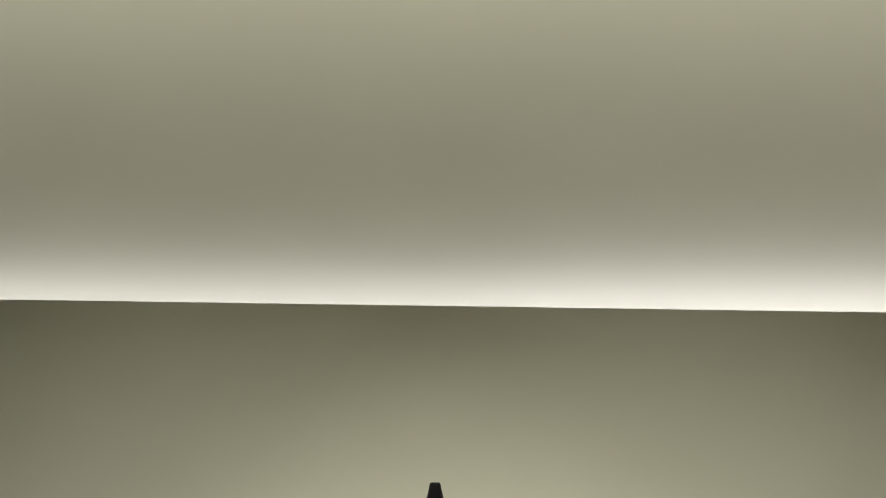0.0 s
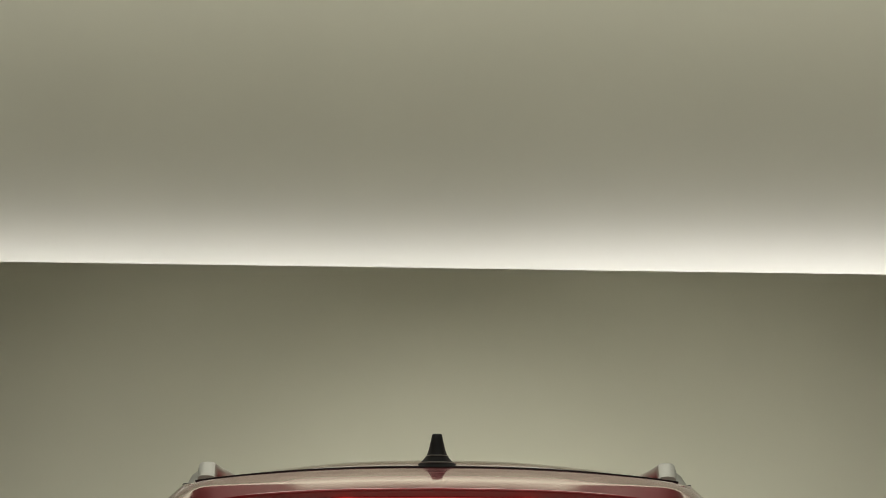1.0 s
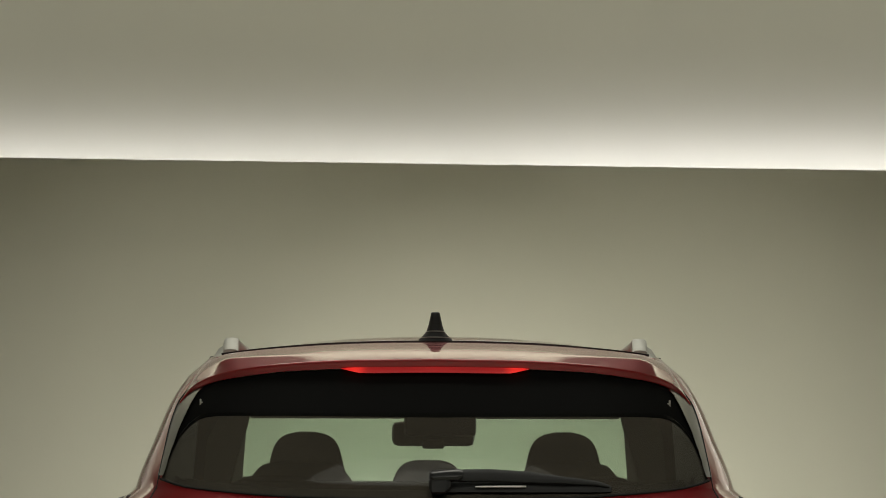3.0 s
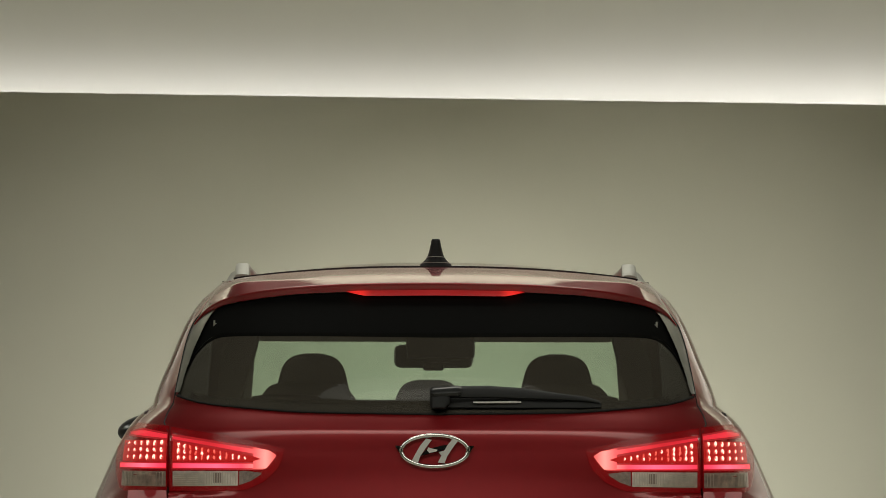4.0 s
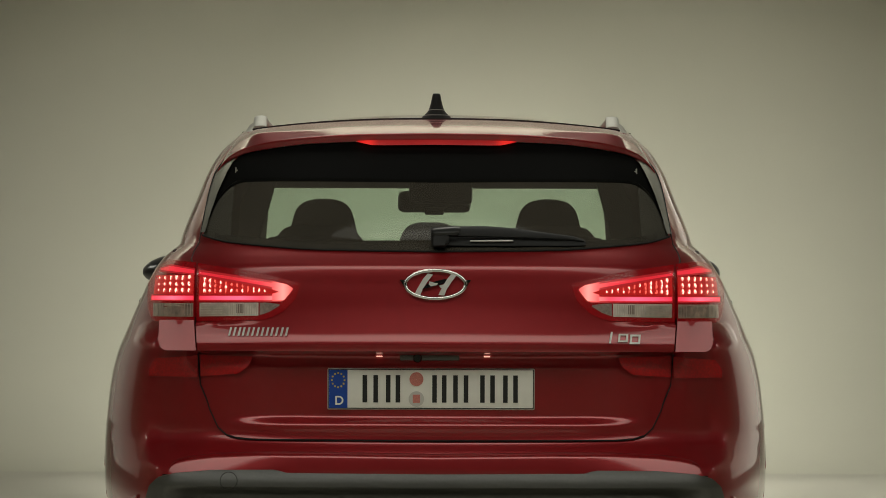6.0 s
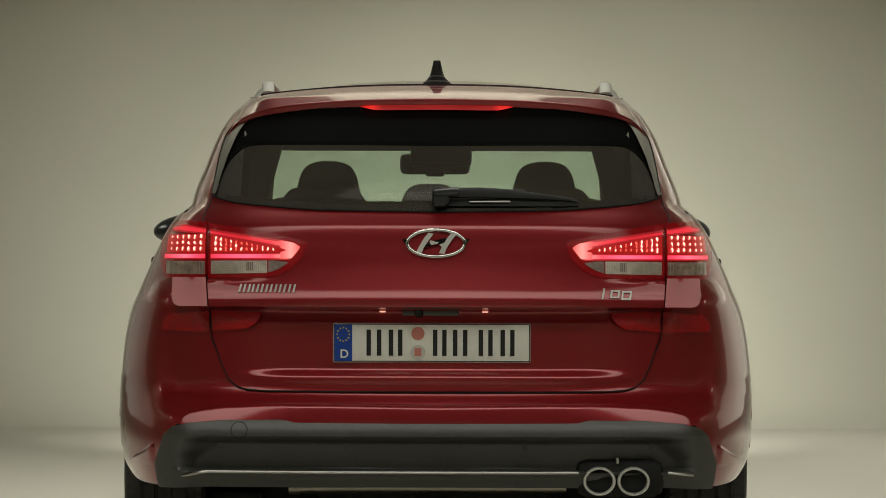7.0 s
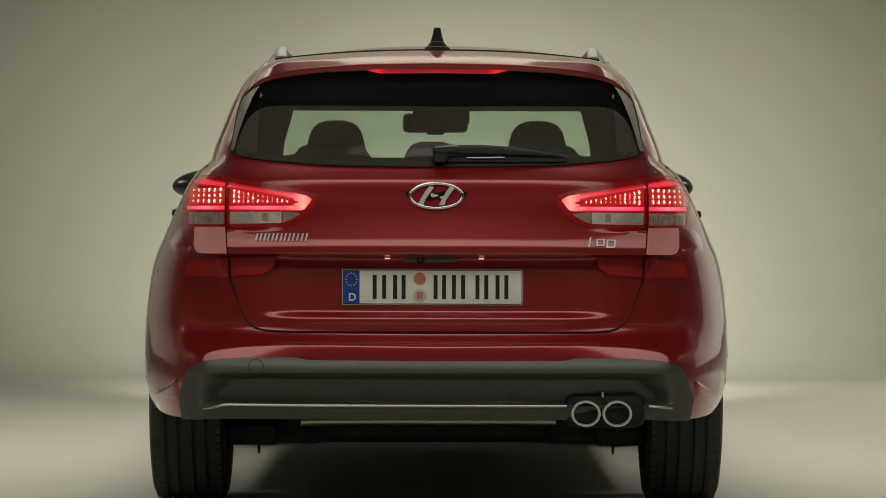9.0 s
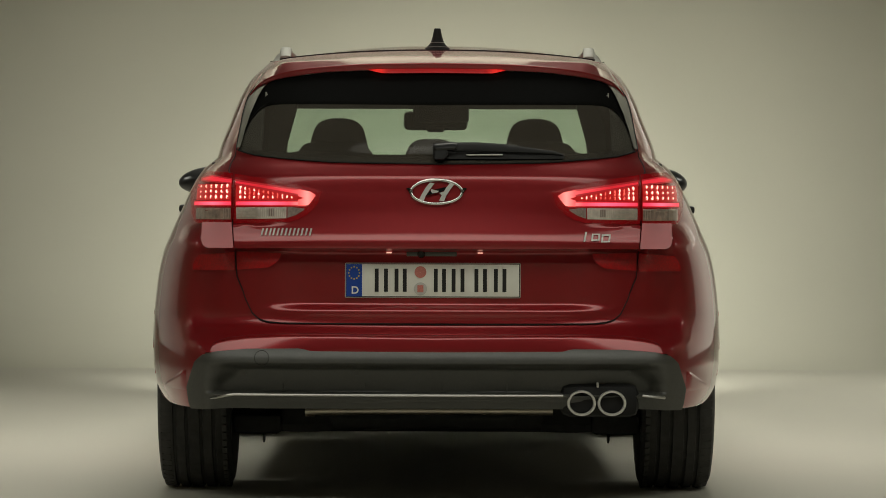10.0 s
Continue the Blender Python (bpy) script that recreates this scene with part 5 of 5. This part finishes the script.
for sx in (-1, 1):
    bm = bmesh.new()
    rows = []
    for k in range(9):
        f = k / 8
        y = 3.12 - 0.60 * f
        z = 1.05 + 0.31 * f
        xi = 0.588 - 0.055 * f
        rows.append([bm.verts.new((sx * x, y + dy, z)) for x, dy in ((xi, 0.0), (xi + 0.05, -0.12), (xi + 0.065, -0.04), (xi + 0.03, 0.02))])
    grid_faces(bm, rows, True)
    part("pillar_trim", bm, M_HEADLINER, car)
    part("pillar_trim", tube(bmesh.new(), [(sx * 0.60, 0.62, 1.06), (sx * 0.575, 0.72, 1.2), (sx * 0.52, 0.85, 1.32)], [0.07, 0.05, 0.05], 8), M_HEADLINER, car)
    part("side_trim", box((min(sx * 0.66, sx * 0.70), 0.5, 0.5), (max(sx * 0.66, sx * 0.70), 3.3, 1.05), 0.01), M_UNDER, car)

bm = bmesh.new()
rows = []
for k in range(15):
    half = skin_ring(1 + k / 14)
    ring = [(x, y, z) for x, y, z in half] + [(-x, y, z) for x, y, z in half[-2:0:-1]]
    rows.append([bm.verts.new((x * 0.975, 1.6 + (y - 1.6) * 0.982, z)) for x, y, z in ring])
n = len(rows[0])
for k in range(14):
    for i in range(n):
        i2 = i if i < n / 2 else n - 1 - i
        q = [rows[k][i], rows[k][(i + 1) % n], rows[k + 1][(i + 1) % n], rows[k + 1][i]]
        c = sum((v.co for v in q), Vector()) / 4
        if (abs(c.x) < 0.58 - 0.085 * k / 14 and c.y < 1.0) or (c.y < 0.85 and c.z > 1.20) or (46 < i2 - SIDE < 71 and 0 < k < 12 and i2 - SIDE not in (53, 61)) or i2 - SIDE > 75:
            continue
        bm.faces.new(q)
for v in [v for v in bm.verts if not v.link_faces]:
    bm.verts.remove(v)
part("cabin_lining", bm, M_HEADLINER, car, "grey cabin lining")
for sx in (-1, 1):
    bm = bmesh.new()
    rows = [[bm.verts.new((sx * x, y, z)) for x, y in ((xi, 1.35), (xo, 1.35), (xo, 1.45), (xi, 1.45))] for xi, xo, z in ((0.548, 0.68, 0.95), (0.511, 0.66, 1.105), (0.477, 0.62, 1.228), (0.445, 0.55, 1.36))]
    grid_faces(bm, rows, True)
    part("pillar_trim", bm, M_HEADLINER, car)
part("roof_gap", tube(bmesh.new(), [(x, 0.705 + 0.14 * (abs(x) / 0.592) ** 6, roof_z(x, 0.705 + 0.14 * (abs(x) / 0.592) ** 6) + 0.003) for x in span(-0.50, 0.50, 40)], 0.0024, 6), M_GAP, car, "dark seam across the roof")
